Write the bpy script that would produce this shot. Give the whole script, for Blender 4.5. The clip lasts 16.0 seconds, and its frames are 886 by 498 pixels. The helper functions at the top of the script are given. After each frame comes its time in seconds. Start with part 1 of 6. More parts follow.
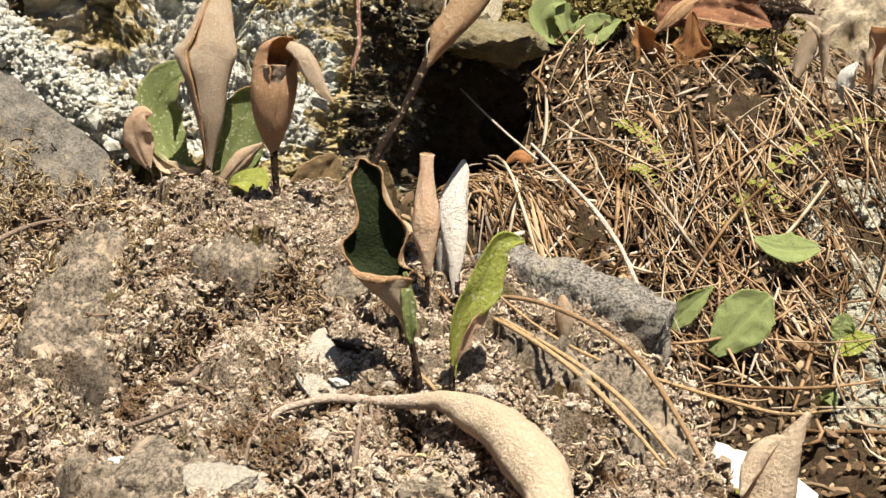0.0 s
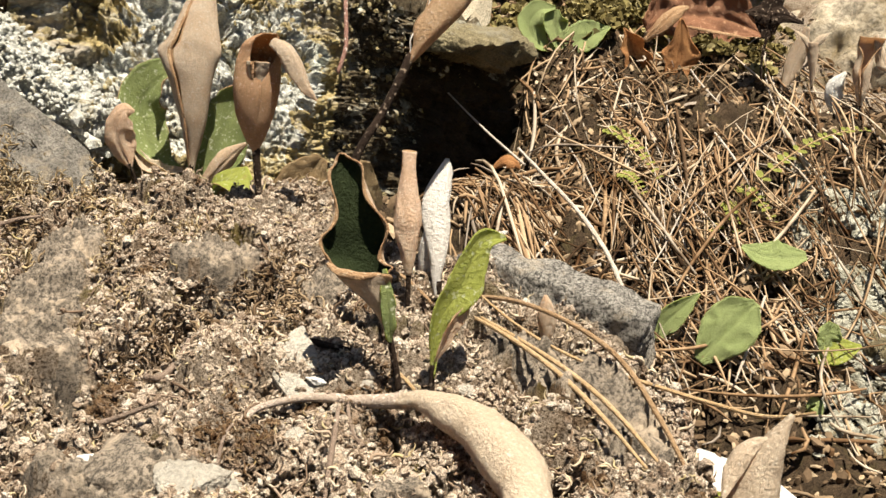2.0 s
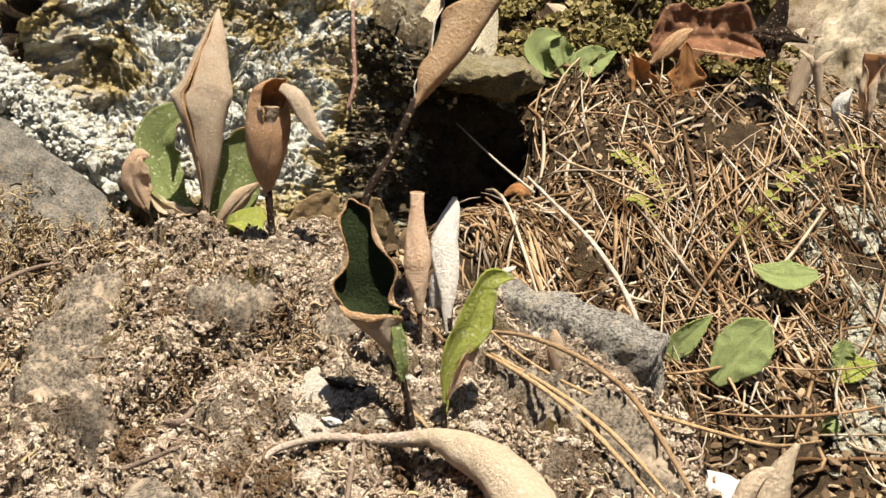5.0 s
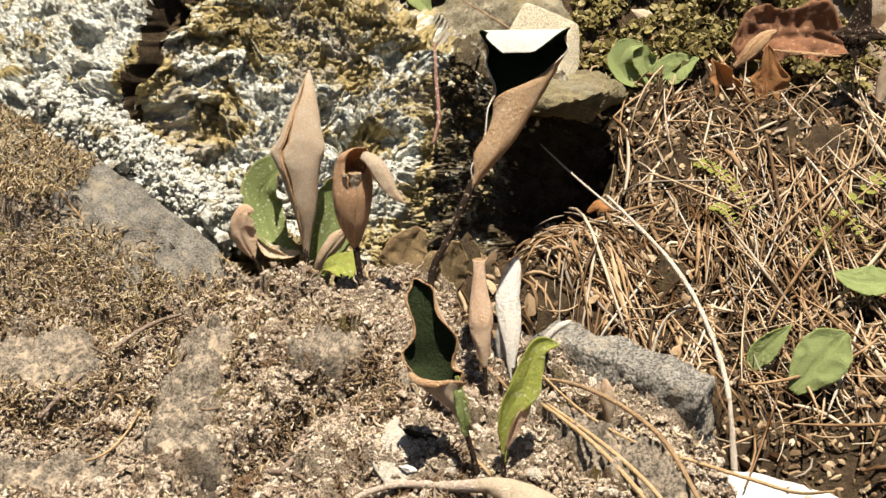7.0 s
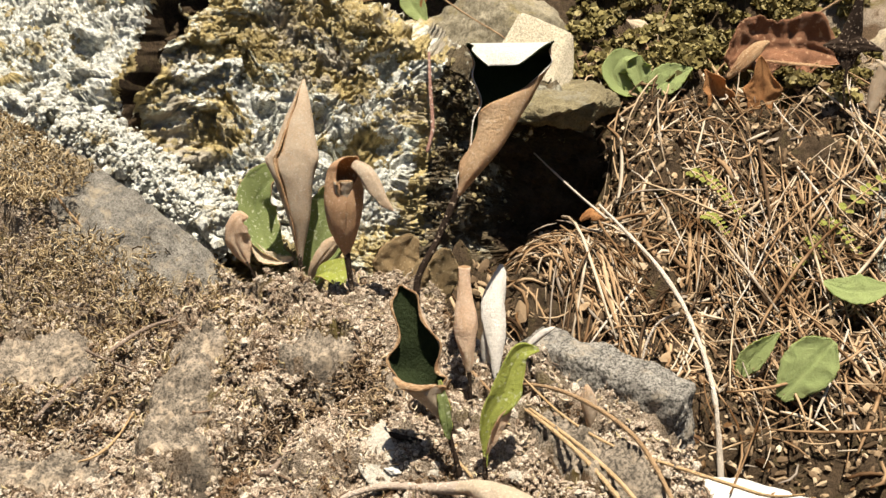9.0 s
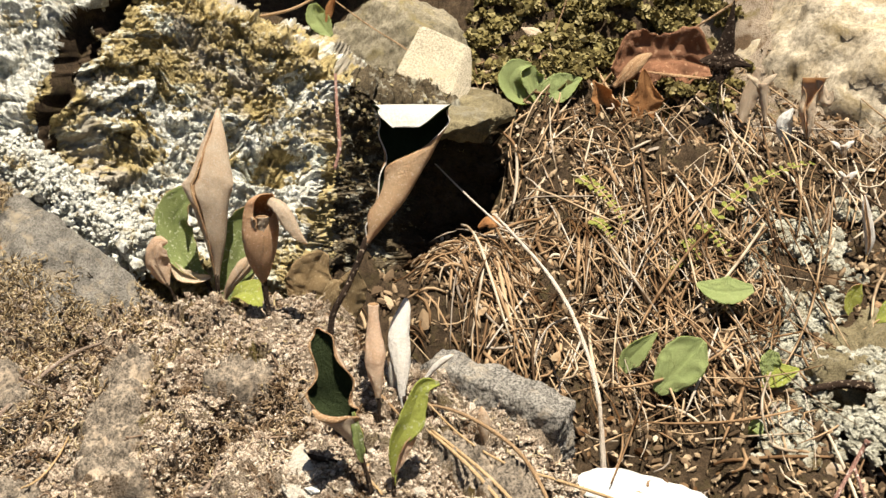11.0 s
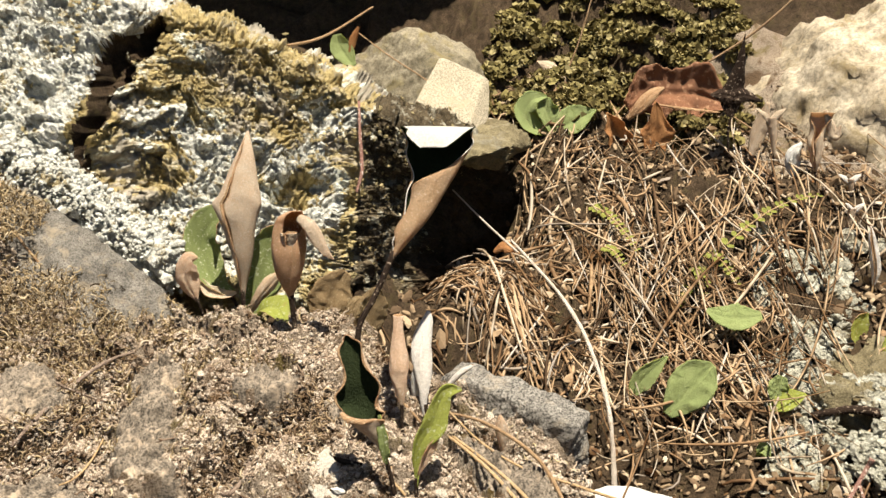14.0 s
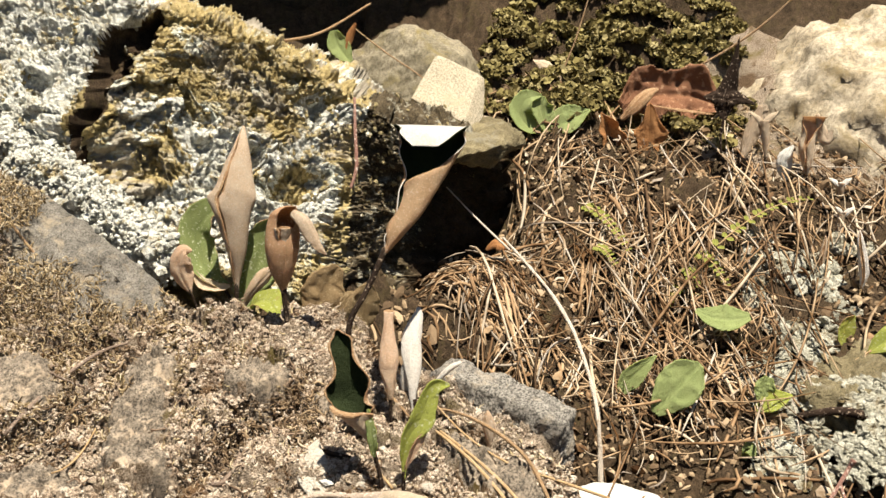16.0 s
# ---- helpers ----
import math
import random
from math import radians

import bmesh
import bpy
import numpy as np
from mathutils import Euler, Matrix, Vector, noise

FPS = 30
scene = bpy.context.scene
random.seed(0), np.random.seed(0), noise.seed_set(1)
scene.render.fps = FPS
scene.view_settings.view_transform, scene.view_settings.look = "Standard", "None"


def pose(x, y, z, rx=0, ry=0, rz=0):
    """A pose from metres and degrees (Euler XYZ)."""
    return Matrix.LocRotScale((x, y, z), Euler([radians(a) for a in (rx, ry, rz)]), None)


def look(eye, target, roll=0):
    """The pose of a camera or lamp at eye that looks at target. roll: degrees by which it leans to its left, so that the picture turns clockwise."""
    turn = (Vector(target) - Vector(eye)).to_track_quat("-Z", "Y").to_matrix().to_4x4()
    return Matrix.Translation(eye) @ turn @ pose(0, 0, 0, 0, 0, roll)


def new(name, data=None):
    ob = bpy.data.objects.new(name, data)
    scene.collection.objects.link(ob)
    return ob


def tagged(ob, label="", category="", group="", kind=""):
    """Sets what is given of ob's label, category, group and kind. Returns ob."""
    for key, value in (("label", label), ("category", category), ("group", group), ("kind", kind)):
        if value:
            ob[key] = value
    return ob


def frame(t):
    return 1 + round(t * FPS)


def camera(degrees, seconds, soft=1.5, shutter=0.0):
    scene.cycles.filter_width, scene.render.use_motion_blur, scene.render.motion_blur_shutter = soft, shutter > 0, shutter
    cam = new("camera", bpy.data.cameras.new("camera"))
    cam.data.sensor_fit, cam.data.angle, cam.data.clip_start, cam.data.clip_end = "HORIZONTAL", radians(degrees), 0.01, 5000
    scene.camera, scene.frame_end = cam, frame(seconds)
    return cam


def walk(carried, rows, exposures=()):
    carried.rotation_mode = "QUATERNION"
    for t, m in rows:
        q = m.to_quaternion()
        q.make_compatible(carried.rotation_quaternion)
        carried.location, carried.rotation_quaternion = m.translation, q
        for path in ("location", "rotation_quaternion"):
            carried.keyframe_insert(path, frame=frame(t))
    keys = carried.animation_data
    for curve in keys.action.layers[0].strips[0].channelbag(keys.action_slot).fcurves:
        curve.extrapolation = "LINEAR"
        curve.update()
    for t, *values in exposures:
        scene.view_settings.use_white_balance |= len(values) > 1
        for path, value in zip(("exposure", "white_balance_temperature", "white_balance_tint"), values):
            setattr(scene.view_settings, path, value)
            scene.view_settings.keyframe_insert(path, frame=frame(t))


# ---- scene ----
cam = camera(48.9, 16.0)
PATH = [
    (0, (0.323, 0.225, 0.451), (-0.042, 2.153, 0.065), 3.9),
    (0.5, (0.324, 0.227, 0.451), (-0.032, 2.158, 0.072), 4.0),
    (1, (0.325, 0.227, 0.45), (-0.029, 2.161, 0.08), 4.2),
    (1.5, (0.327, 0.227, 0.451), (-0.029, 2.16, 0.085), 4.4),
    (2, (0.325, 0.229, 0.447), (-0.022, 2.165, 0.083), 4.6),
    (2.5, (0.325, 0.227, 0.447), (-0.028, 2.163, 0.091), 4.7),
    (3, (0.329, 0.23, 0.453), (-0.031, 2.165, 0.1), 4.4),
    (3.2, (0.328, 0.227, 0.453), (-0.033, 2.163, 0.102), 4.2),
    (5.3, (0.328, 0.222, 0.454), (-0.077, 2.154, 0.132), 2.1),
    (5.5, (0.329, 0.218, 0.46), (-0.121, 2.137, 0.123), 1.5),
    (6, (0.344, 0.193, 0.484), (-0.25, 2.068, 0.121), -0.2),
    (6.5, (0.349, 0.187, 0.483), (-0.292, 2.044, 0.108), -0.9),
    (7, (0.353, 0.196, 0.491), (-0.26, 2.06, 0.105), -0.8),
    (7.5, (0.361, 0.198, 0.493), (-0.237, 2.07, 0.12), -0.7),
    (8, (0.36, 0.197, 0.489), (-0.248, 2.065, 0.114), -0.5),
    (8.2, (0.359, 0.195, 0.49), (-0.254, 2.062, 0.119), -0.5),
    (10.3, (0.365, 0.18, 0.503), (-0.255, 2.037, 0.093), -0.7),
    (10.5, (0.363, 0.175, 0.511), (-0.199, 2.046, 0.082), -0.5),
    (11, (0.37, 0.155, 0.53), (-0.054, 2.058, 0.086), 0.1),
    (11.5, (0.364, 0.146, 0.518), (-0.045, 2.055, 0.083), 0.6),
    (12, (0.364, 0.146, 0.516), (-0.045, 2.056, 0.086), 1.1),
    (12.5, (0.363, 0.144, 0.516), (-0.055, 2.054, 0.093), 1.0),
    (13, (0.364, 0.136, 0.522), (-0.068, 2.049, 0.126), 1.0),
    (13.5, (0.366, 0.134, 0.525), (-0.078, 2.048, 0.153), 1.0),
    (14, (0.369, 0.133, 0.526), (-0.076, 2.046, 0.152), 0.9),
    (14.5, (0.37, 0.13, 0.528), (-0.059, 2.045, 0.141), 1.0),
    (15, (0.37, 0.128, 0.531), (-0.06, 2.042, 0.143), 1.1),
    (15.5, (0.371, 0.129, 0.528), (-0.061, 2.044, 0.144), 1.5),
    (16, (0.372, 0.128, 0.528), (-0.063, 2.042, 0.145), 1.9),
]
walk(cam, [(t, look(eye, target, roll)) for t, eye, target, roll in PATH])

# ---- light ----
SUN = Vector((0.16, -0.25, 0.955)).normalized()
world = bpy.data.worlds.new("world")
scene.world = world
world.use_nodes = True
wn = world.node_tree.nodes
sky = wn.new("ShaderNodeTexSky")
sky.sky_type, sky.sun_disc = "NISHITA", False
sky.sun_elevation = math.asin(SUN.z)
sky.sun_rotation = math.atan2(SUN.x, SUN.y)
wn["Background"].inputs[1].default_value = 0.026
world.node_tree.links.new(sky.outputs[0], wn["Background"].inputs[0])
sun = new("sun", bpy.data.lights.new("sun", "SUN"))
sun.data.energy, sun.data.angle, sun.data.color = 5.0, radians(0.55), (1.0, 0.92, 0.775)
sun.matrix_world = look(SUN * 5, (0, 0, 0))
scene.view_settings.exposure = 1.27


# ---- small tools ----
def hash3(i, j, k):
    h = (i * 374761393 + j * 668265263 + k * 1442695041) & 0xFFFFFFFF
    h = ((h ^ (h >> 13)) * 1274126177) & 0xFFFFFFFF
    return ((h ^ (h >> 16)) & 0xFFFF) / 65535.0


def vnoise(p):
    """Smooth value noise in -1..1 at the rows of p."""
    f = np.floor(p)
    i = f.astype(np.int64)
    w = p - f
    w = w * w * (3 - 2 * w)
    out = 0
    for a in (0, 1):
        for b in (0, 1):
            for c in (0, 1):
                k = (w[:, 0] if a else 1 - w[:, 0]) * (w[:, 1] if b else 1 - w[:, 1]) * (w[:, 2] if c else 1 - w[:, 2])
                out = out + k * hash3(i[:, 0] + a, i[:, 1] + b, i[:, 2] + c)
    return out * 2 - 1


def fbm(p, octaves=4, gain=0.5, seed=0.0):
    out, amp, q = 0, 1.0, p + seed * 17.3
    for _ in range(octaves):
        out = out + amp * vnoise(q)
        q, amp = q * 2.03 + 5.1, amp * gain
    return out


def ridged(p, octaves=3, seed=0.0):
    out, amp, q = 0, 1.0, p + seed * 11.7
    for _ in range(octaves):
        out = out + amp * (1 - np.abs(vnoise(q)) * 2)
        q, amp = q * 2.1 + 3.7, amp * 0.5
    return out


def saw(u):
    """Runs from 1 down to 0 and jumps back to 1 at whole numbers."""
    return 1 - (u - np.floor(u))


def step(a, b, x):
    k = np.clip((x - a) / (b - a), 0, 1)
    return k * k * (3 - 2 * k)


def xyz(x, y, z=0.0):
    return np.stack([x, y, np.zeros_like(x) + z], axis=1)


def mesh_of(name, verts, faces, mats, smooth=True):
    me = bpy.data.meshes.new(name)
    if isinstance(faces, np.ndarray):
        n, k = faces.shape
        me.vertices.add(len(verts))
        me.vertices.foreach_set("co", np.asarray(verts, np.float32).ravel())
        me.loops.add(n * k)
        me.loops.foreach_set("vertex_index", faces.astype(np.int32).ravel())
        me.polygons.add(n)
        me.polygons.foreach_set("loop_start", np.arange(n, dtype=np.int32) * k)
        me.update(calc_edges=True)
    else:
        me.from_pydata(np.asarray(verts, float).tolist(), [], faces)
    for m in mats if isinstance(mats, (list, tuple)) else [mats]:
        me.materials.append(m)
    me.polygons.foreach_set("use_smooth", np.full(len(me.polygons), smooth))
    me.update()
    return me


def part(name, me, parent=None, label="", kind=""):
    ob = new(name, me)
    ob.parent = parent
    return tagged(ob, label=label, kind=kind)


def thing(name, label, category, group="", kind="", at=(0, 0, 0)):
    ob = new(name)
    ob.location = at
    ob.empty_display_size = 0.01
    return tagged(ob, label, category, group, kind)


def grid_faces(nu, nv, wrap=False):
    i, j = np.meshgrid(np.arange(nu - 1), np.arange(nv if wrap else nv - 1), indexing="ij")
    k = (j + 1) % nv
    return np.stack([i * nv + j, (i + 1) * nv + j, (i + 1) * nv + k, i * nv + k], axis=-1).reshape(-1, 4)


def spline(points, n):
    """n points evenly along a smooth line through the given rows."""
    p = np.asarray(points, float)
    if len(p) < 3:
        return p[0] + (p[-1] - p[0]) * np.linspace(0, 1, n)[:, None]
    q = np.vstack([2 * p[0] - p[1], p, 2 * p[-1] - p[-2]])
    t = np.linspace(0, len(p) - 1, n)
    i = np.minimum(t.astype(int), len(p) - 2)
    f = (t - i)[:, None]
    a, b, c, d = q[i], q[i + 1], q[i + 2], q[i + 3]
    return 0.5 * (2 * b + (c - a) * f + (2 * a - 5 * b + 4 * c - d) * f * f + (3 * b - a - 3 * c + d) * f ** 3)


def tube(points, radii, sides=6):
    """Verts and faces of a round stem along the points."""
    p = np.asarray(points, float)
    n = len(p)
    r = np.interp(np.linspace(0, 1, n), np.linspace(0, 1, len(radii)), radii)
    t = np.gradient(p, axis=0)
    t /= np.linalg.norm(t, axis=1)[:, None] + 1e-12
    ref = np.array([0.31, 0.17, 0.93]) if abs(t[:, 2]).mean() < 0.8 else np.array([0.95, 0.2, 0.1])
    a = np.cross(t, ref)
    a /= np.linalg.norm(a, axis=1)[:, None] + 1e-12
    b = np.cross(t, a)
    ang = np.arange(sides) / sides * 2 * np.pi
    ring = a[:, None, :] * np.cos(ang)[None, :, None] + b[:, None, :] * np.sin(ang)[None, :, None]
    v = (p[:, None, :] + ring * r[:, None, None]).reshape(-1, 3)
    f = grid_faces(n, sides, wrap=True).tolist()
    f.append(list(range(sides)))
    f.append(list(range((n - 1) * sides, n * sides))[::-1])
    return v, f


class Soup:
    """Many small pieces joined into one mesh."""

    def __init__(self):
        self.v, self.f, self.n = [], [], 0

    def add(self, v, f):
        self.v.append(v)
        n = self.n
        self.f.extend([[i + n for i in q] for q in f])
        self.n += len(v)

    def mesh(self, name, mats, smooth=True):
        return mesh_of(name, np.vstack(self.v), self.f, mats, smooth)


def scatter(unit_v, unit_f, pos, axes, size):
    """Copies of a small unit piece: axes are (n, 3, 3) rows right, ahead, up."""
    n, k = len(pos), len(unit_v)
    v = np.einsum("ki,nij->nkj", unit_v, axes) * size[:, None, None] + pos[:, None, :]
    f = (np.asarray(unit_f)[None] + (np.arange(n) * k)[:, None, None]).reshape(-1, len(unit_f[0]))
    return v.reshape(-1, 3), f


def frames_on(normals, rng, tilt=0.5):
    """Random axes whose up leans at most about tilt from the normals."""
    n = len(normals)
    up = normals + rng.normal(0, tilt, (n, 3))
    up /= np.linalg.norm(up, axis=1)[:, None]
    r = np.cross(up, rng.normal(0, 1, (n, 3)))
    r /= np.linalg.norm(r, axis=1)[:, None]
    return np.stack([r, np.cross(up, r), up], axis=1)


# ---- materials ----
def make(name, rough=0.9, spec=0.25):
    m = bpy.data.materials.new(name)
    m.use_nodes = True
    b = m.node_tree.nodes["Principled BSDF"]
    b.inputs["Roughness"].default_value = rough
    b.inputs["Specular IOR Level"].default_value = spec
    return m, m.node_tree.nodes, m.node_tree.links, b


def tex(nt, links, scale, detail=5.0, rough=0.6, distortion=0.0, kind="ShaderNodeTexNoise", stretch=None, coord="Object"):
    co = nt.new("ShaderNodeTexCoord")
    t = nt.new(kind)
    t.inputs["Scale"].default_value = scale
    if kind == "ShaderNodeTexNoise":
        t.inputs["Detail"].default_value, t.inputs["Roughness"].default_value, t.inputs["Distortion"].default_value = detail, rough, distortion
    src = co.outputs[coord]
    if stretch:
        mp = nt.new("ShaderNodeMapping")
        mp.inputs["Scale"].default_value = stretch[:3]
        if len(stretch) > 3:
            mp.inputs["Rotation"].default_value = stretch[3:]
        links.new(src, mp.inputs[0])
        src = mp.outputs[0]
    links.new(src, t.inputs["Vector"])
    return t.outputs[0]


def ramp(nt, links, src, stops):
    r = nt.new("ShaderNodeValToRGB")
    e = r.color_ramp.elements
    while len(e) < len(stops):
        e.new(0.5)
    for k, (pos, col) in enumerate(stops):
        e[k].position = pos
        e[k].color = (*col, 1) if isinstance(col, tuple) else (col, col, col, 1)
    links.new(src, r.inputs[0])
    return r.outputs[0]


def mix(nt, links, fac, a, b, mode="MIX"):
    m = nt.new("ShaderNodeMix")
    m.data_type, m.blend_type = "RGBA", mode
    if isinstance(fac, float):
        m.inputs[0].default_value = fac
    else:
        links.new(fac, m.inputs[0])
    for sock, val in ((m.inputs[6], a), (m.inputs[7], b)):
        if isinstance(val, tuple):
            sock.default_value = (*val, 1)
        else:
            links.new(val, sock)
    return m.outputs[2]


def bump(nt, links, b, src, strength, dist):
    n = nt.new("ShaderNodeBump")
    n.inputs["Strength"].default_value, n.inputs["Distance"].default_value = strength, dist
    links.new(src, n.inputs["Height"])
    links.new(n.outputs[0], b.inputs["Normal"])


def per_island(nt):
    return nt.new("ShaderNodeNewGeometry").outputs["Random Per Island"]


def soil_material():
    m, nt, lk, b = make("crumbly_soil", 0.95, 0.1)
    fine = ramp(nt, lk, tex(nt, lk, 1300, 5, 0.75), [(0.40, (0.035, 0.025, 0.017)), (0.48, (0.36, 0.285, 0.21)), (0.56, (0.66, 0.555, 0.445))])
    mid = ramp(nt, lk, tex(nt, lk, 60, 5, 0.65), [(0.35, (0.11, 0.078, 0.05)), (0.55, (0.22, 0.162, 0.11)), (0.75, (0.34, 0.262, 0.19))])
    moss = ramp(nt, lk, tex(nt, lk, 38, 6, 0.6, 0.6), [(0.55, 0.0), (0.68, 1.0)])
    col = mix(nt, lk, 0.55, fine, mid)
    col = mix(nt, lk, moss, col, (0.17, 0.13, 0.05))
    dark = ramp(nt, lk, tex(nt, lk, 34, 4, 0.6, 0.4), [(0.36, (0.50, 0.42, 0.34)), (0.48, (1.0, 1.0, 1.0))])
    col = mix(nt, lk, 1.0, col, dark, "MULTIPLY")
    lk.new(col, b.inputs["Base Color"])
    bump(nt, lk, b, tex(nt, lk, 1300, 5, 0.75), 1.0, 0.0026)
    return m


def rock_material(name, dark, light, stain, scale=70.0, streak=None, spec=0.3, grain=800.0, low=0.30, depth=0.75, relief=0.0022):
    m, nt, lk, b = make(name, 0.8, spec)
    a = ramp(nt, lk, tex(nt, lk, scale, 7, 0.65, 0.3, stretch=streak), [(0.3, dark), (0.7, light)])
    g = ramp(nt, lk, tex(nt, lk, grain, 4, 0.8), [(0.41, low), (0.57, 1.0)])
    col = mix(nt, lk, depth, a, g, "MULTIPLY")
    s = ramp(nt, lk, tex(nt, lk, scale * 0.6, 6, 0.7, 0.8), [(0.52, 0.0), (0.66, 1.0)])
    col = mix(nt, lk, s, col, stain)
    lk.new(col, b.inputs["Base Color"])
    bump(nt, lk, b, tex(nt, lk, grain * 1.1, 6, 0.75, stretch=streak), 1.0, relief)
    return m


def lichen_rock_material():
    m, nt, lk, b = make("lichen_covered_rock", 0.92, 0.15)
    stone = ramp(nt, lk, tex(nt, lk, 45, 7, 0.7), [(0.3, (0.18, 0.155, 0.115)), (0.7, (0.46, 0.41, 0.33))])
    moss = ramp(nt, lk, tex(nt, lk, 300, 5, 0.7), [(0.3, (0.18, 0.13, 0.055)), (0.7, (0.52, 0.42, 0.20))])
    lich = ramp(nt, lk, tex(nt, lk, 420, 6, 0.7), [(0.3, (0.30, 0.31, 0.25)), (0.6, (0.72, 0.73, 0.65))])
    k1 = ramp(nt, lk, tex(nt, lk, 26, 5, 0.65, 0.4), [(0.42, 0.0), (0.52, 1.0)])
    k2 = ramp(nt, lk, tex(nt, lk, 34, 6, 0.65, 0.5, stretch=(1, 1, 1.25)), [(0.55, 0.0), (0.62, 1.0)])
    col = mix(nt, lk, k1, stone, moss)
    col = mix(nt, lk, k2, col, lich)
    lk.new(col, b.inputs["Base Color"])
    bump(nt, lk, b, tex(nt, lk, 600, 7, 0.75), 0.9, 0.002)
    return m


def bits_material(name, stops, rough=0.9, transl=0.0, patch=None, grit=None):
    """Small scattered pieces: each one takes a tone of its own."""
    m, nt, lk, b = make(name, rough, 0.06)
    c = ramp(nt, lk, per_island(nt), stops)
    n = ramp(nt, lk, tex(nt, lk, grit or 700, 3, 0.7), [(0.40, 0.25), (0.56, 1.0)] if grit else [(0.3, 0.65), (0.7, 1.0)])
    col = mix(nt, lk, 0.85, c, n, "MULTIPLY")
    if grit:
        bump(nt, lk, b, tex(nt, lk, grit, 4, 0.75), 1.0, 0.0015)
    if patch:
        k = ramp(nt, lk, tex(nt, lk, patch[0], 4, 0.6, 0.4), [(patch[1], (0.30, 0.23, 0.165)), (patch[2], (1.0, 1.0, 1.0))])
        col = mix(nt, lk, 1.0, col, k, "MULTIPLY")
    lk.new(col, b.inputs["Base Color"])
    if transl:
        tr = nt.new("ShaderNodeBsdfTranslucent")
        lk.new(col, tr.inputs[0])
        ms = nt.new("ShaderNodeMixShader")
        ms.inputs[0].default_value = transl
        lk.new(b.outputs[0], ms.inputs[1])
        lk.new(tr.outputs[0], ms.inputs[2])
        lk.new(ms.outputs[0], nt["Material Output"].inputs[0])
    return m


def leaf_material(name, base, alt, speck=None, transl=0.2, rough=0.75, spec=0.25, speck_scale=900, blot=None, glow=None):
    m, nt, lk, b = make(name, rough, spec)
    col = ramp(nt, lk, tex(nt, lk, 90, 5, 0.6, 0.5), [(0.3, base), (0.72, alt)])
    fine = ramp(nt, lk, tex(nt, lk, 1100, 3, 0.7), [(0.3, 0.68), (0.62, 1.0)])
    col = mix(nt, lk, 0.8, col, fine, "MULTIPLY")
    if blot:
        k = ramp(nt, lk, tex(nt, lk, 130, 4, 0.55), [(0.66, 0.0), (0.72, 1.0)])
        col = mix(nt, lk, k, col, blot)
    if speck:
        k = ramp(nt, lk, tex(nt, lk, speck_scale, 2, 0.5), [(0.60, 0.0), (0.68, 1.0)])
        col = mix(nt, lk, k, col, speck)
    lk.new(col, b.inputs["Base Color"])
    bump(nt, lk, b, tex(nt, lk, 1100, 4, 0.7), 1.0, 0.0013)
    tr = nt.new("ShaderNodeBsdfTranslucent")
    lk.new(mix(nt, lk, 0.6 if glow else 0.4, col, glow or base), tr.inputs[0])
    ms = nt.new("ShaderNodeMixShader")
    ms.inputs[0].default_value = transl
    lk.new(b.outputs[0], ms.inputs[1])
    lk.new(tr.outputs[0], ms.inputs[2])
    lk.new(ms.outputs[0], nt["Material Output"].inputs[0])
    return m


SOIL = soil_material()
GREY = rock_material("dark_grey_stone", (0.16, 0.13, 0.098), (0.42, 0.345, 0.265), (0.46, 0.365, 0.265), 160, (1, 0.30, 1, 0, 0, 0.75), 0.3, 800, 0.14, 0.9, 0.0014)
BASALT = rock_material("fine_grey_stone", (0.30, 0.272, 0.235), (0.56, 0.515, 0.45), (0.50, 0.42, 0.32), 120, grain=900, low=0.08, depth=0.95)
PALE = rock_material("pale_stone", (0.56, 0.50, 0.41), (0.72, 0.66, 0.56), (0.50, 0.42, 0.31), 90, low=0.6)
BEIGE = rock_material("beige_plate_stone", (0.56, 0.475, 0.335), (0.74, 0.65, 0.49), (0.55, 0.45, 0.30), 40)
BRIGHT = rock_material("sunlit_boulder_stone", (0.30, 0.235, 0.145), (0.64, 0.55, 0.42), (0.26, 0.195, 0.095), 40, grain=220, low=0.40)
SLABROCK = rock_material("slate_grey_stone", (0.15, 0.135, 0.115), (0.36, 0.325, 0.275), (0.34, 0.28, 0.20), 130, (1, 0.35, 1, 0, 0, 0.5), 0.3, 900, 0.30, 0.85)
MOSSROCK = rock_material("mossy_stone", (0.13, 0.10, 0.05), (0.36, 0.30, 0.17), (0.30, 0.27, 0.20), 40)
BROWNROCK = rock_material("tan_mossy_stone", (0.14, 0.115, 0.068), (0.40, 0.345, 0.245), (0.22, 0.175, 0.075), 50, grain=420, low=0.45)
# darker copy of the mossy stone, carrying the shade on the boulder's side
SHADEROCK = rock_material("mossy_stone_shade_tone", (0.05, 0.038, 0.022), (0.17, 0.13, 0.08), (0.42, 0.40, 0.32), 150, spec=0.1, grain=420, low=0.35)
LICHEN = lichen_rock_material()
CRUST = rock_material("pale_lichen_crust", (0.54, 0.53, 0.45), (0.92, 0.915, 0.86), (0.36, 0.29, 0.16), 170, spec=0.05, grain=650, low=0.50)
CLODSOIL = bits_material("soil_clods", [(0.0, (0.30, 0.21, 0.145)), (0.3, (0.56, 0.435, 0.325)), (0.7, (0.74, 0.605, 0.47)), (1.0, (0.86, 0.745, 0.61))], 0.95, 0.0, (38, 0.38, 0.46), 1500)
CRUMB = bits_material("soil_crumbs", [(0.0, (0.30, 0.21, 0.145)), (0.3, (0.56, 0.435, 0.325)), (0.7, (0.74, 0.605, 0.47)), (1.0, (0.86, 0.745, 0.61))], 0.95, 0.0, (38, 0.38, 0.46), 1500)
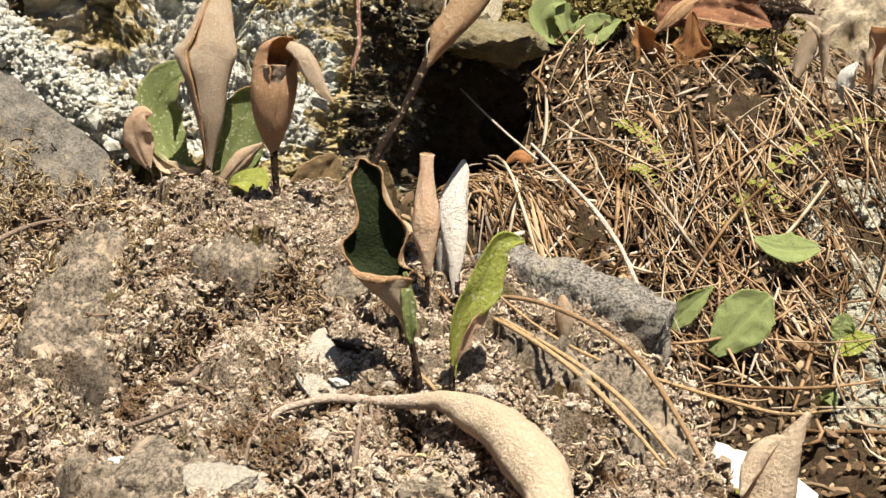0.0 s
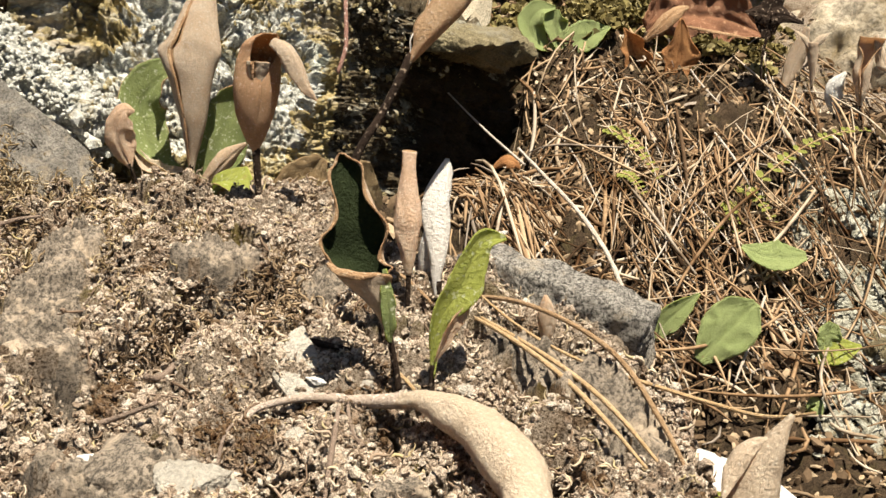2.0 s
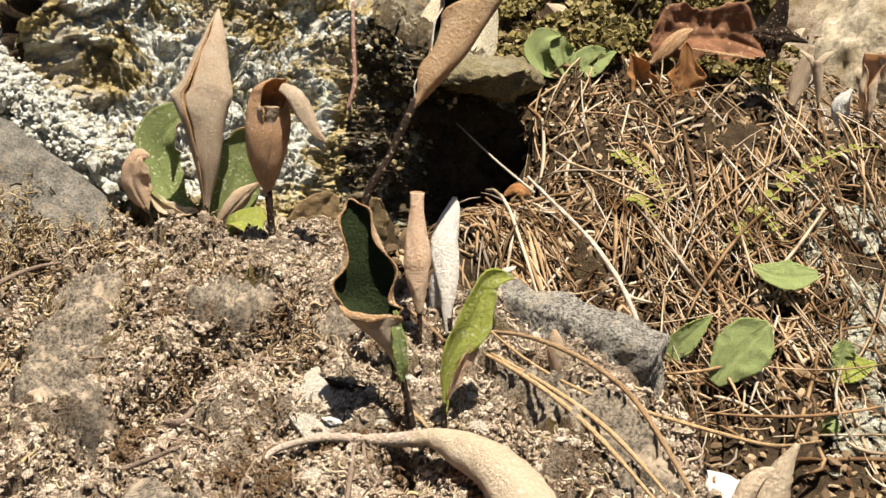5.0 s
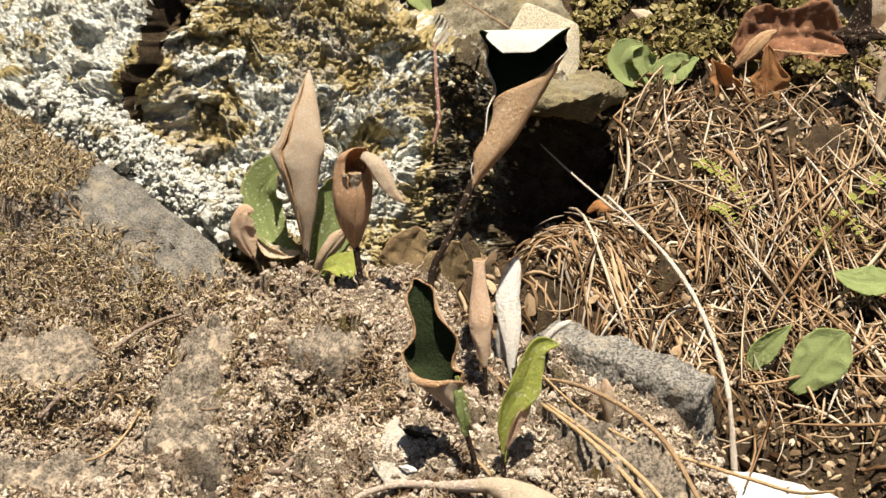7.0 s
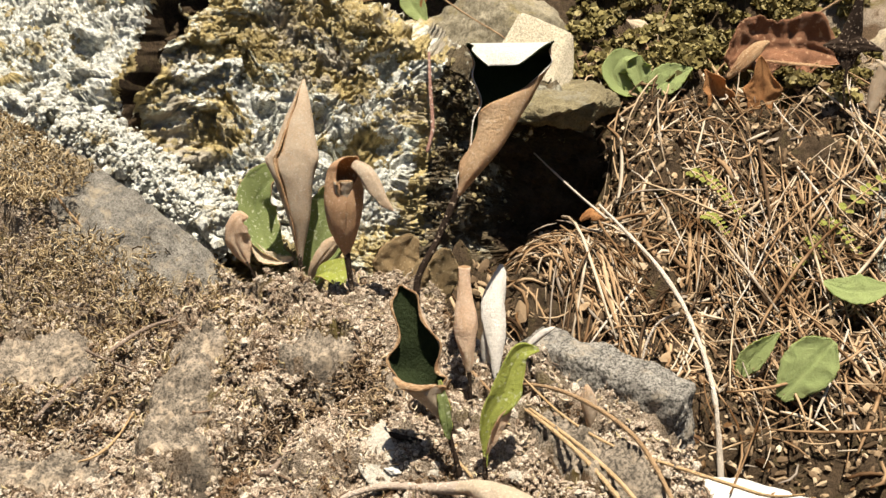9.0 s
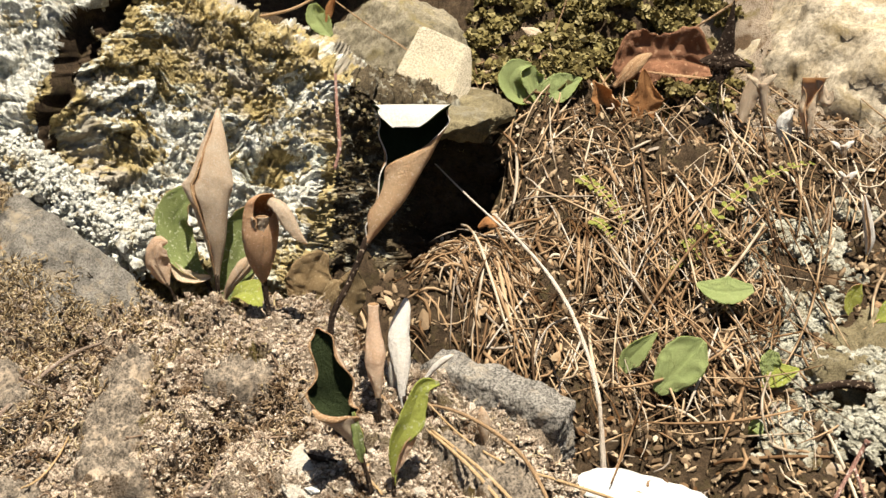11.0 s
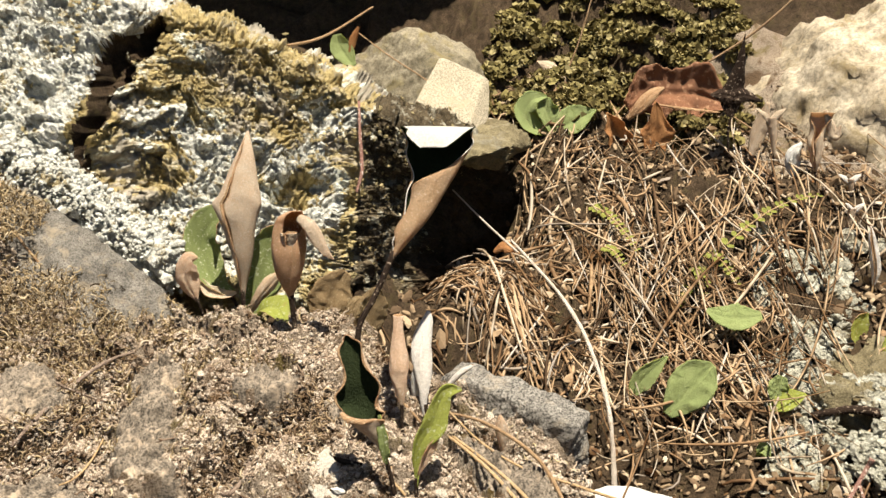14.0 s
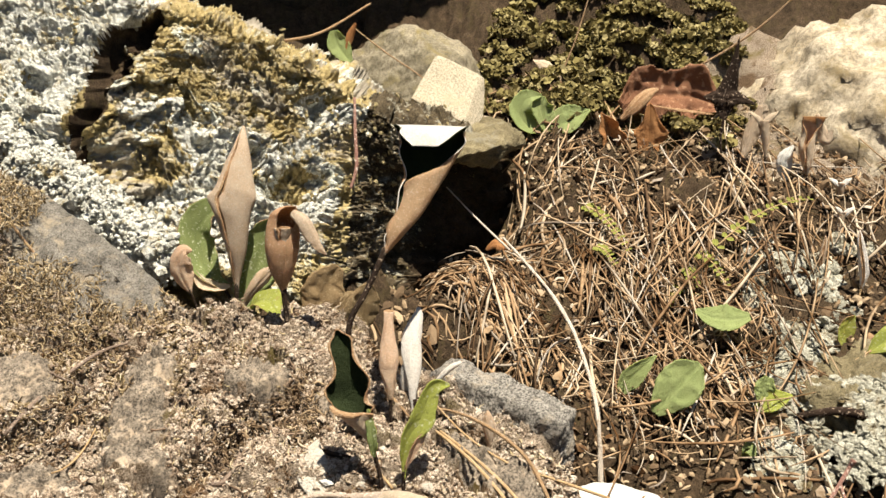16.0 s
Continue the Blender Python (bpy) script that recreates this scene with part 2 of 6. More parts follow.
MOSSBIT = bits_material("dry_moss_strands", [(0.0, (0.15, 0.10, 0.066)), (0.3, (0.36, 0.265, 0.185)), (0.65, (0.60, 0.48, 0.36)), (0.82, (0.50, 0.40, 0.21)), (1.0, (0.80, 0.68, 0.55))], 0.9, 0.1, (34, 0.34, 0.44))
MOSSCRUST = rock_material("brown_moss_crust", (0.24, 0.18, 0.08), (0.56, 0.465, 0.25), (0.62, 0.59, 0.49), 150, spec=0.1, grain=650, low=0.45)
GREYCRUST = rock_material("grey_lichen_crust", (0.26, 0.245, 0.18), (0.64, 0.62, 0.52), (0.16, 0.12, 0.06), 90, spec=0.08, grain=400)
MOSSLOBE = bits_material("brown_moss_tufts", [(0.0, (0.14, 0.10, 0.045)), (0.35, (0.32, 0.245, 0.11)), (0.7, (0.52, 0.42, 0.20)), (1.0, (0.68, 0.58, 0.36))], 0.9, 0.15)
NEEDLE = bits_material("dry_needles", [(0.0, (0.08, 0.05, 0.03)), (0.2, (0.25, 0.15, 0.08)), (0.45, (0.44, 0.29, 0.165)), (0.7, (0.56, 0.41, 0.26)), (0.88, (0.66, 0.56, 0.43)), (1.0, (0.30, 0.245, 0.20))], 0.55, 0.2, (20, 0.38, 0.52))
TWIG = bits_material("dark_rootlets", [(0.0, (0.11, 0.075, 0.05)), (0.5, (0.24, 0.165, 0.115)), (1.0, (0.38, 0.30, 0.23))])
# leaf mould on the bank; on the boulder its tone is painted shade
LITTER_AND_SHADE = rock_material("leaf_mould_and_shade_tone", (0.035, 0.024, 0.014), (0.12, 0.08, 0.048), (0.07, 0.052, 0.024), 140, spec=0.1)
DRY = leaf_material("dry_felted_leaf", (0.82, 0.60, 0.405), (0.90, 0.74, 0.565), (0.90, 0.78, 0.65), 0.50, 0.9, 0.08, 1000, None, (0.86, 0.46, 0.20))
# dry felt made darker and more orange for the self-shaded leaf bodies
DRYSHADE = leaf_material("orange_felted_leaf_shade_tone", (0.64, 0.40, 0.22), (0.78, 0.55, 0.35), (0.84, 0.66, 0.47), 0.50, 0.9, 0.08, 1000, None, (0.86, 0.40, 0.13))
DRYPALE = leaf_material("pale_felted_leaf", (0.66, 0.52, 0.37), (0.76, 0.63, 0.48), (0.80, 0.70, 0.57), 0.34, 0.9, 0.08, 1000, (0.46, 0.31, 0.19))
DRYGREY = leaf_material("grey_felted_leaf", (0.82, 0.76, 0.68), (0.91, 0.87, 0.82), (0.88, 0.84, 0.79), 0.34, 0.9, 0.08, 800)
ORANGE = leaf_material("rust_brown_leaf", (0.36, 0.16, 0.06), (0.50, 0.26, 0.11), (0.26, 0.12, 0.05), 0.25, 0.8, 0.15, 500)
# dark green upper face, deepened to hold the shade inside rolled leaves
INNER = leaf_material("inner_face_green_and_shade", (0.018, 0.026, 0.010), (0.034, 0.046, 0.018), None, 0.12, 0.8, 0.1)
RIM = leaf_material("brown_leaf_rim", (0.36, 0.20, 0.10), (0.52, 0.33, 0.18), (0.62, 0.48, 0.32), 0.15)
GREEN = leaf_material("green_leaf", (0.25, 0.31, 0.10), (0.33, 0.385, 0.14), (0.68, 0.70, 0.47), 0.40, 0.5, 0.4, 620)
LIME = leaf_material("yellow_green_leaf", (0.46, 0.50, 0.09), (0.56, 0.59, 0.14), (0.68, 0.70, 0.40), 0.50, 0.5, 0.4, 640, (0.46, 0.40, 0.11))
SOFTGREEN = leaf_material("smooth_green_leaf", (0.34, 0.41, 0.15), (0.41, 0.475, 0.19), None, 0.40, 0.5, 0.4, 500)
STALK = leaf_material("dark_scaly_stalk", (0.022, 0.014, 0.010), (0.050, 0.032, 0.022), (0.34, 0.26, 0.19), 0.0, 0.9, 0.1, 480)
BROWNLEAF = leaf_material("russet_fallen_leaf", (0.20, 0.085, 0.040), (0.31, 0.14, 0.070), (0.40, 0.23, 0.13), 0.15, 0.6, 0.3, 260)
WHITESTICK = leaf_material("bleached_stick", (0.46, 0.38, 0.30), (0.68, 0.60, 0.51), None, 0.0, 0.7, 0.2, 800, (0.38, 0.29, 0.20))
REDTWIG = leaf_material("reddish_twig", (0.24, 0.115, 0.085), (0.40, 0.235, 0.185), (0.62, 0.50, 0.42), 0.0, 0.8, 0.2, 500)
WHITELEAF = leaf_material("bleached_white_leaf", (0.78, 0.76, 0.70), (0.86, 0.84, 0.79), None, 0.12, 0.6, 0.2)
SPRIG = leaf_material("yellow_green_sprig", (0.30, 0.32, 0.06), (0.42, 0.42, 0.13), None, 0.35, 0.6, 0.25)


# ---- ground: one sheet, the soil mound, the gully with needle litter and the bank behind ----
EDGE_Y = [0.30, 0.44, 0.50, 0.525, 0.55, 0.570, 0.59, 0.61]
EDGE_X = [0.395, 0.362, 0.352, 0.342, 0.300, 0.256, 0.224, 0.206]
BANK_Y = [0.40, 0.62, 0.70, 0.78, 0.84, 0.90, 0.96, 1.03, 1.10, 1.17, 1.23, 1.35, 2.00, 4.0]
BANK_Z = [0.24, 0.262, 0.275, 0.300, 0.335, 0.385, 0.435, 0.475, 0.515, 0.560, 0.61, 0.95, 1.40, 1.9]


def mound_height(x, y):
    z = 0.36 + 0.30 * (y - 0.472) + 0.05 * (x - 0.243)
    z = z - 0.9 * np.clip(0.40 - y, 0, None) ** 2 - 0.25 * np.clip(0.38 - y, 0, None)
    z = z - 0.011 * step(0.282, 0.300, x) * step(0.490, 0.512, y)
    z = z + 0.005 * np.exp(-((x - 0.306) / 0.030) ** 2 - ((y - 0.522 + 0.35 * (x - 0.306)) / 0.009) ** 2)
    z = z + 0.045 * step(0.060, -0.030, x) * step(0.540, 0.605, y)
    return z + 0.10 * np.clip(0.10 - x, 0, 1.5)


def gully_height(x, y):
    z = np.interp(y, BANK_Y, BANK_Z)
    z = z - 0.12 * np.clip(x - 0.33, -0.2, 0.35)
    z = z - 0.55 * np.clip(0.40 - y, 0, None)
    shelf = step(0.262, 0.225, x) * step(0.80, 0.74, y)
    z = np.maximum(z, z + (0.366 - 0.032 * step(0.188, 0.208, x) - z) * shelf)
    z = z + 0.056 * np.exp(-((x - 0.240) / 0.048) ** 2 - ((y - 0.785) / 0.060) ** 2)
    return z - 0.110 * np.exp(-((x - 0.212) / 0.034) ** 2 - ((y - 0.925) / 0.048) ** 2)


def mound_mask(x, y):
    p = xyz(x, y)
    wob = 0.006 * fbm(p * 70, 3, 0.5, 3)
    right = step(0.012, -0.010, x + wob - np.interp(y, EDGE_Y, EDGE_X))
    back = step(0.640, 0.598, y + wob)
    return right * back


PATCH = [(0.146, 0.508, 0.050, 0.014, -63), (0.066, 0.512, 0.034, 0.020, 18), (0.190, 0.542, 0.015, 0.009, 40), (0.165, 0.476, 0.016, 0.008, -40),
         (0.222, 0.428, 0.022, 0.008, 10), (0.315, 0.482, 0.034, 0.011, -48), (0.236, 0.527, 0.010, 0.007, 30), (0.105, 0.455, 0.030, 0.010, 15)]


HOLLOWS = [(0.093, 0.560, 0.011, 0.006, 0.015), (0.116, 0.549, 0.008, 0.005, 0.013), (0.112, 0.514, 0.009, 0.006, 0.012), (0.098, 0.490, 0.013, 0.006, 0.014), (0.130, 0.528, 0.004, 0.007, 0.010),
           (0.070, 0.488, 0.010, 0.005, 0.010), (0.143, 0.562, 0.005, 0.004, 0.009), (0.198, 0.505, 0.006, 0.020, 0.014), (0.203, 0.528, 0.006, 0.006, 0.010), (0.187, 0.482, 0.007, 0.005, 0.009)]


def rock_mask(x, y):
    """Where bare grey rock shows through the soil of the mound."""
    p = xyz(x, y)
    out = np.zeros_like(x)
    wob = 0.45 * fbm(p * 75, 3, 0.6, 15)
    for cx, cy, a, b, deg in PATCH:
        c, s = math.cos(radians(deg)), math.sin(radians(deg))
        u, v = (x - cx) * c + (y - cy) * s, (y - cy) * c - (x - cx) * s
        out = np.maximum(out, step(1.25, 0.75, np.sqrt((u / a) ** 2 + (v / b) ** 2) + wob))
    return out


def ground_height(x, y):
    p = xyz(x, y)
    m = mound_mask(x, y)
    near = step(0.9, 0.6, np.abs(x - 0.25)) * step(1.6, 1.2, y) * step(0.15, 0.3, y)
    bare = rock_mask(x, y)
    warp = p + 0.006 * np.stack([vnoise(p * 60), vnoise(p * 60 + 9.1), 0 * x], 1)
    lump = 0.0062 * fbm(p * 34, 3, 0.55, 1)
    curls = 0.0012 * ridged(warp * np.array([190, 150, 1]), 3, 4) + 0.0009 * fbm(p * 420, 3, 0.65, 2)
    cushion = 0.0055 * np.abs(vnoise(warp * 50 + 31.0)) + 0.0030 * np.abs(vnoise(warp * 130 + 7.0)) - 0.0036
    left = 0.36 * step(0.20, 0.12, x) * step(0.50, 0.54, y)
    trench = 0.55 * np.exp(-((x - 0.196 - 0.25 * (y - 0.50)) / 0.014) ** 2) * step(0.56, 0.53, y)
    pits = -0.008 * step(0.33, 0.52, fbm(warp * 50, 3, 0.55, 8) + left + trench) - 0.0048 * step(0.28, 0.42, fbm(warp * 95, 2, 0.5, 48) + 0.5 * trench)
    slabs = 0.0012 * np.round(1.5 * vnoise(np.stack([(x - 0.7 * y) * 160, (y + 0.7 * x) * 34, 0 * x], 1))) + 0.0012 * ridged(np.stack([(x - 0.8 * y) * 330, (y + 0.8 * x) * 120, 0 * x], 1), 3, 20)
    soil = mound_height(x, y) + (lump + (curls + pits + cushion) * (1 - bare) + (slabs + 0.0010 + 0.0007 * ridged(np.stack([(x - 0.8 * y) * 240, (y + 0.8 * x) * 110, 0 * x], 1), 3, 23)) * bare) * near
    crumb = 0.0030 * saw(y * 62 + 1.6 * fbm(warp * 42, 3, 0.6, 61)) * step(-0.4, 0.4, fbm(p * 36, 2, 0.5, 62)) + 0.0016 * saw(y * 150 + 2.0 * fbm(warp * 110, 3, 0.6, 63)) + 0.0010 * saw(y * 420 + 2.0 * fbm(p * 300, 2, 0.6, 64))
    dip = y * 0.45 + x * 0.9
    strata = 0.0018 * saw(dip * 46 + 0.9 * fbm(p * 30, 3, 0.6, 65)) + 0.0012 * saw(dip * 130 + 1.3 * fbm(p * 90, 3, 0.6, 66)) - 0.0016
    soil = soil + (crumb * (1 - bare) - 0.0024 * (1 - bare) + strata * bare) * near
    cracks = step(0.62, 0.80, 1 - np.abs(vnoise(np.stack([(x - 0.75 * y) * 130, (y + 0.75 * x) * 48, 0 * x + 3.3], 1) + 0.5 * np.stack([vnoise(p * 160), vnoise(p * 160 + 4.4), 0 * x], 1))) * 2.2)
    for hx, hy, ha, hb, deep in HOLLOWS:
        soil = soil - deep * np.clip(1.5 * np.exp(-((warp[:, 0] - hx) / ha) ** 2 - ((warp[:, 1] - hy) / hb) ** 2), 0, 1) * (1 - 0.6 * bare)
    soil = soil + 0.0020 * bare * near
    soil = soil - 0.0024 * cracks * bare * near
    soil = soil - 0.0042 * np.exp(-((y - 0.4610) / 0.0065) ** 2 - (np.clip(np.abs(x - 0.257) - 0.022, 0, None) / 0.005) ** 2)
    duff = gully_height(x, y) + (0.019 * fbm(p * 32, 3, 0.5, 5) + 0.0035 * fbm(p * 160, 3, 0.6, 7)) * near + (0.012 * fbm(p * 9, 3, 0.5, 9) + 0.020 * fbm(p * 26, 3, 0.5, 19) - 0.02 * step(0.15, 0.5, fbm(p * 17, 3, 0.5, 29))) * step(1.02, 1.10, y) * step(2.5, 1.5, y)
    return duff + (soil - duff) * m


def stretch(a, b, h, far, n):
    """Even steps h from a to b, then growing ones out to far on both sides."""
    core = np.arange(a, b + h / 2, h)
    k = np.linspace(0, 1, n + 1)[1:] ** 3 * far + np.linspace(0, 1, n + 1)[1:] * h * n
    return np.concatenate([a - k[::-1], core, b + k])


def build_ground():
    gx = np.concatenate([stretch(0.0, 0.10, 0.0014, 40, 36)[:-36], np.arange(0.1008, 0.372, 0.00075), stretch(0.373, 0.43, 0.0016, 40, 50)[50:]])
    gy = np.concatenate([stretch(0.42, 0.515, 0.0007, 40, 30)[:-30], np.arange(0.516, 0.622, 0.00115), np.arange(0.6225, 1.10, 0.003), np.arange(1.10, 1.42, 0.005), stretch(1.42, 1.421, 0.02, 60, 30)[31:]])
    gy = np.unique(np.round(gy, 5))
    X, Y = np.meshgrid(gx, gy, indexing="ij")
    x, y = X.ravel(), Y.ravel()
    z = ground_height(x, y)
    over = np.clip(z - mound_height(x, y), -0.012, 0.008) * mound_mask(x, y) * step(0.36, 0.40, y)
    me = mesh_of("ground", np.stack([x, y - 0.30 * over, z], 1), grid_faces(len(gx), len(gy)), [SOIL, LITTER_AND_SHADE, GREY])
    c = np.zeros(len(me.polygons) * 3)
    me.polygons.foreach_get("center", c)
    c = c.reshape(-1, 3)
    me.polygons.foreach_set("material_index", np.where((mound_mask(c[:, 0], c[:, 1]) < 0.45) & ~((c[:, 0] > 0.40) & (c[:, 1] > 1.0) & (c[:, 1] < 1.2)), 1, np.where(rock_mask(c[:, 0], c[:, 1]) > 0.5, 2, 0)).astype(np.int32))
    return tagged(new("ground", me), "crumbly tan soil mound and dark leaf mould bank", "ground", kind="structure")


build_ground()


def on_ground(x, y, up=0.0):
    x, y = np.atleast_1d(np.asarray(x, float)), np.atleast_1d(np.asarray(y, float))
    return np.stack([x, y, ground_height(x, y) + up], 1)


# ---- stones ----
def stone_points(level):
    bm = bmesh.new()
    bmesh.ops.create_icosphere(bm, subdivisions=level, radius=1.0)
    v = np.array([q.co[:] for q in bm.verts])
    f = [[q.index for q in t.verts] for t in bm.faces]
    bm.free()
    return v, f


ICO = {k: stone_points(k) for k in (1, 2, 4, 5, 6)}


def stone(name, label, mat, at, size, turn=(0, 0, 0), seed=1, facets=9, box=0.0, rough=0.03, level=5, strata=0.0, group="", taper=0.0):
    """A broken stone: a ball or rounded box cut by flat faces, then worn."""
    rng = np.random.default_rng(seed)
    v, f = ICO[level]
    p = v.copy()
    if box:
        p = p / (np.abs(p) ** box).sum(1)[:, None] ** (1 / box)
    for _ in range(facets):
        n = rng.normal(0, 1, 3)
        n /= np.linalg.norm(n)
        d = rng.uniform(0.62, 0.9)
        over = np.clip(p @ n - d, 0, None)
        p = p - over[:, None] * n * 0.93
    size = np.asarray(size, float)
    p[:, 0] *= 1 - taper * step(-0.5, 1.05, p[:, 1])
    q = p * size
    k = 1.0 / size.mean()
    q = q + v * (rough * size.mean()) * (fbm(q * k * 2.2, 4, 0.5, seed) + 0.30 * fbm(q * k * 9, 4, 0.65, seed + 3) + 0.16 * fbm(q * k * 38, 3, 0.6, seed + 5))[:, None]
    if strata:
        q[:, 2] += strata * np.round(vnoise(q * k * np.array([0.7, 0.7, 6.0]) + seed) * 2) / 2
    m = pose(*at, *turn)
    ob = new(name, mesh_of(name, q, f, mat))
    ob.matrix_world = m
    return tagged(ob, label, "stone", group)


stone("angular_stone", "angular fine-grained grey stone half sunk in the soil", BASALT, (0.3055, 0.5465, 0.3590), (0.0345, 0.0092, 0.0250), (3, 7, -22), 8, 2, 14, 0.08, 6)
stone("grey_slab", "smooth dark grey rock slab showing through dry moss", SLABROCK, (0.036, 0.622, 0.390), (0.092, 0.045, 0.040), (-2, 27, -12), 11, 6, 7, 0.06, 6, 0.0012)
stone("white_stone", "small pale pointed stone lying on the soil", PALE, (0.2425, 0.4775, 0.3630), (0.0074, 0.0150, 0.0034), (34, -6, 16), 46, 3, 5, 0.02, 5, taper=0.75)


# ---- boulders behind ----
FACE_X = [-0.45, -0.10, 0.012, 0.045, 0.070, 0.10, 0.125, 0.150, 0.180, 0.203, 0.225]
FACE_Y = np.array([[0.56, 0.60, 0.620, 0.655, 0.665, 0.675, 0.685, 0.695, 0.780, 0.870, 0.95],
                   [0.62, 0.64, 0.655, 0.690, 0.698, 0.705, 0.715, 0.725, 0.830, 0.900, 0.96],
                   [0.70, 0.70, 0.700, 0.735, 0.742, 0.750, 0.760, 0.770, 0.815, 0.870, 0.96],
                   [0.80, 0.74, 0.735, 0.765, 0.772, 0.780, 0.783, 0.788, 0.806, 0.850, 0.94],
                   [1.00, 0.90, 0.86, 0.87, 0.885, 0.90, 0.90, 0.90, 0.90, 0.92, 0.96],
                   [1.15, 1.10, 1.05, 1.05, 1.05, 1.05, 1.05, 1.05, 1.05, 1.05, 1.02]])
FACE_Z = np.array([[0.36, 0.36, 0.345, 0.335, 0.333, 0.33, 0.325, 0.32, 0.31, 0.30, 0.28],
                   [0.47, 0.46, 0.450, 0.420, 0.415, 0.410, 0.405, 0.40, 0.39, 0.38, 0.37],
                   [0.58, 0.54, 0.520, 0.494, 0.486, 0.480, 0.472, 0.460, 0.440, 0.430, 0.42],
                   [0.66, 0.60, 0.556, 0.549, 0.538, 0.524, 0.514, 0.494, 0.482, 0.472, 0.450],
                   [0.66, 0.60, 0.545, 0.535, 0.522, 0.508, 0.500, 0.485, 0.475, 0.465, 0.440],
                   [0.30, 0.30, 0.30, 0.30, 0.30, 0.30, 0.30, 0.30, 0.30, 0.30, 0.30]])
# the left block's edge, which overhangs a recess in the face
BLOCK_Z = [0.40, 0.448, 0.461, 0.478, 0.491, 0.509, 0.5265, 0.540, 0.546]
BLOCK_X = [-0.006, 0.0012, 0.0044, 0.0062, 0.0072, 0.0075, 0.0093, 0.0152, 0.026]
RECESS_W = [0.013, 0.013, 0.011, 0.010, 0.010, 0.011, 0.012, 0.016, 0.008]


def boulder_surface(nx, nb):
    x = np.concatenate([np.linspace(-0.45, -0.10, nx // 12, endpoint=False), np.linspace(-0.10, 0.23, nx - nx // 12)])
    b = np.concatenate([np.linspace(0, 3.15, nb - nb // 6, endpoint=False), np.linspace(3.15, 5, nb // 6)])
    k = np.arange(6)
    ys = np.stack([np.interp(x, FACE_X, r) for r in FACE_Y], 1)
    zs = np.stack([np.interp(x, FACE_X, r) for r in FACE_Z], 1)
    X, B = np.meshgrid(x, b, indexing="ij")
    Y = np.stack([np.interp(b, k, r) for r in ys])
    Z = np.stack([np.interp(b, k, r) for r in zs])
    ker = np.array([1, 2, 3, 2, 1]) / 9
    for A in (Y, Z):
        A[2:-2] = sum(w * A[i:len(A) - 4 + i] for i, w in enumerate(ker))
        A[:, 4:-4] = sum(w * A[:, 2 * i:A.shape[1] - 8 + 2 * i] for i, w in enumerate(ker))
    P = np.stack([X, Y, Z], -1).reshape(-1, 3)
    n = np.cross(np.gradient(np.stack([X, Y, Z], -1), axis=0), np.gradient(np.stack([X, Y, Z], -1), axis=1)).reshape(-1, 3)
    n /= np.linalg.norm(n, axis=1)[:, None]
    n = np.where((n @ np.array([0.1, -0.6, 0.8]) < 0)[:, None], -n, n)
    bb = B.ravel()
    wob = 0.0022 * fbm(P * 60, 3, 0.6, 41)
    edge = P[:, 0] - np.interp(P[:, 2], BLOCK_Z, BLOCK_X) + wob
    wide = np.interp(P[:, 2], BLOCK_Z, RECESS_W)
    crack = step(-0.0012, 0.0022, edge) * (1 - step(wide * 0.55, wide * 1.15, edge + 1.5 * wob)) * step(0.36, 0.40, P[:, 2]) * step(0.552, 0.541, P[:, 2])
    ledges = ridged(P * np.array([16, 30, 62]), 3, 2)
    shelf = vnoise(P * np.array([40, 40, 95]) + 0.6 * fbm(P * 40, 2, 0.5, 14)[:, None])
    rise = P[:, 2] + 0.35 * P[:, 1]
    d = 0.0050 * fbm(P * 26, 3, 0.5, 1) + 0.0040 * np.clip(ledges, -0.5, 1.5) + 0.0016 * fbm(P * 190, 3, 0.7, 4) + 0.0008 * ridged(P * 330, 2, 9)
    d = d + 0.0085 * saw(rise * 34 + 1.1 * fbm(P * 22, 3, 0.55, 51)) * step(-0.35, 0.35, fbm(P * 20, 2, 0.5, 52)) + 0.0016 * step(-0.12, 0.12, shelf)
    d = d + 0.0050 * saw(rise * 105 + 1.5 * fbm(P * 60, 3, 0.6, 53)) * step(-0.5, 0.3, fbm(P * 45, 2, 0.5, 54)) + 0.0022 * saw(rise * 250 + 1.6 * fbm(P * 150, 2, 0.6, 55))
    d = d - 0.012 * step(0.25, 0.7, fbm(P * 33, 2, 0.5, 12))
    d = d * (1 - 0.85 * step(0.02, 0.3, crack))
    Q = P + n * d[:, None]
    Q[:, 1] += 0.026 * crack
    return Q, n, bb, crack, (len(x), len(b))


BP, BN, BB, BC, (BNX, BNB) = boulder_surface(820, 560)
BOULDER = thing("lichen_boulder", "large boulder crusted with pale lichen and brown moss", "boulder", at=(0.1, 0.8, 0.4))
ob = part("rock_body", mesh_of("rock_body", BP - np.array([0.1, 0.8, 0.4]), grid_faces(BNX, BNB), [LICHEN, LITTER_AND_SHADE, CRUST, SHADEROCK]), BOULDER)

# small lobes of lichen and tufts of moss on the boulder's face
LOBE_V = np.array([[0, 0, 0.10], [1.0, 0, 0.30], [0.55, 0.62, 0.05], [-0.1, 0.95, 0.35], [-0.75, 0.60, 0.10], [-1.0, -0.1, 0.40], [-0.45, -0.80, 0.05], [0.40, -0.9, 0.30], [0, 0, -0.5]])
LOBE_F = [[0, i, i % 7 + 1] for i in range(1, 8)] + [[8, i % 7 + 1, i] for i in range(1, 8)]
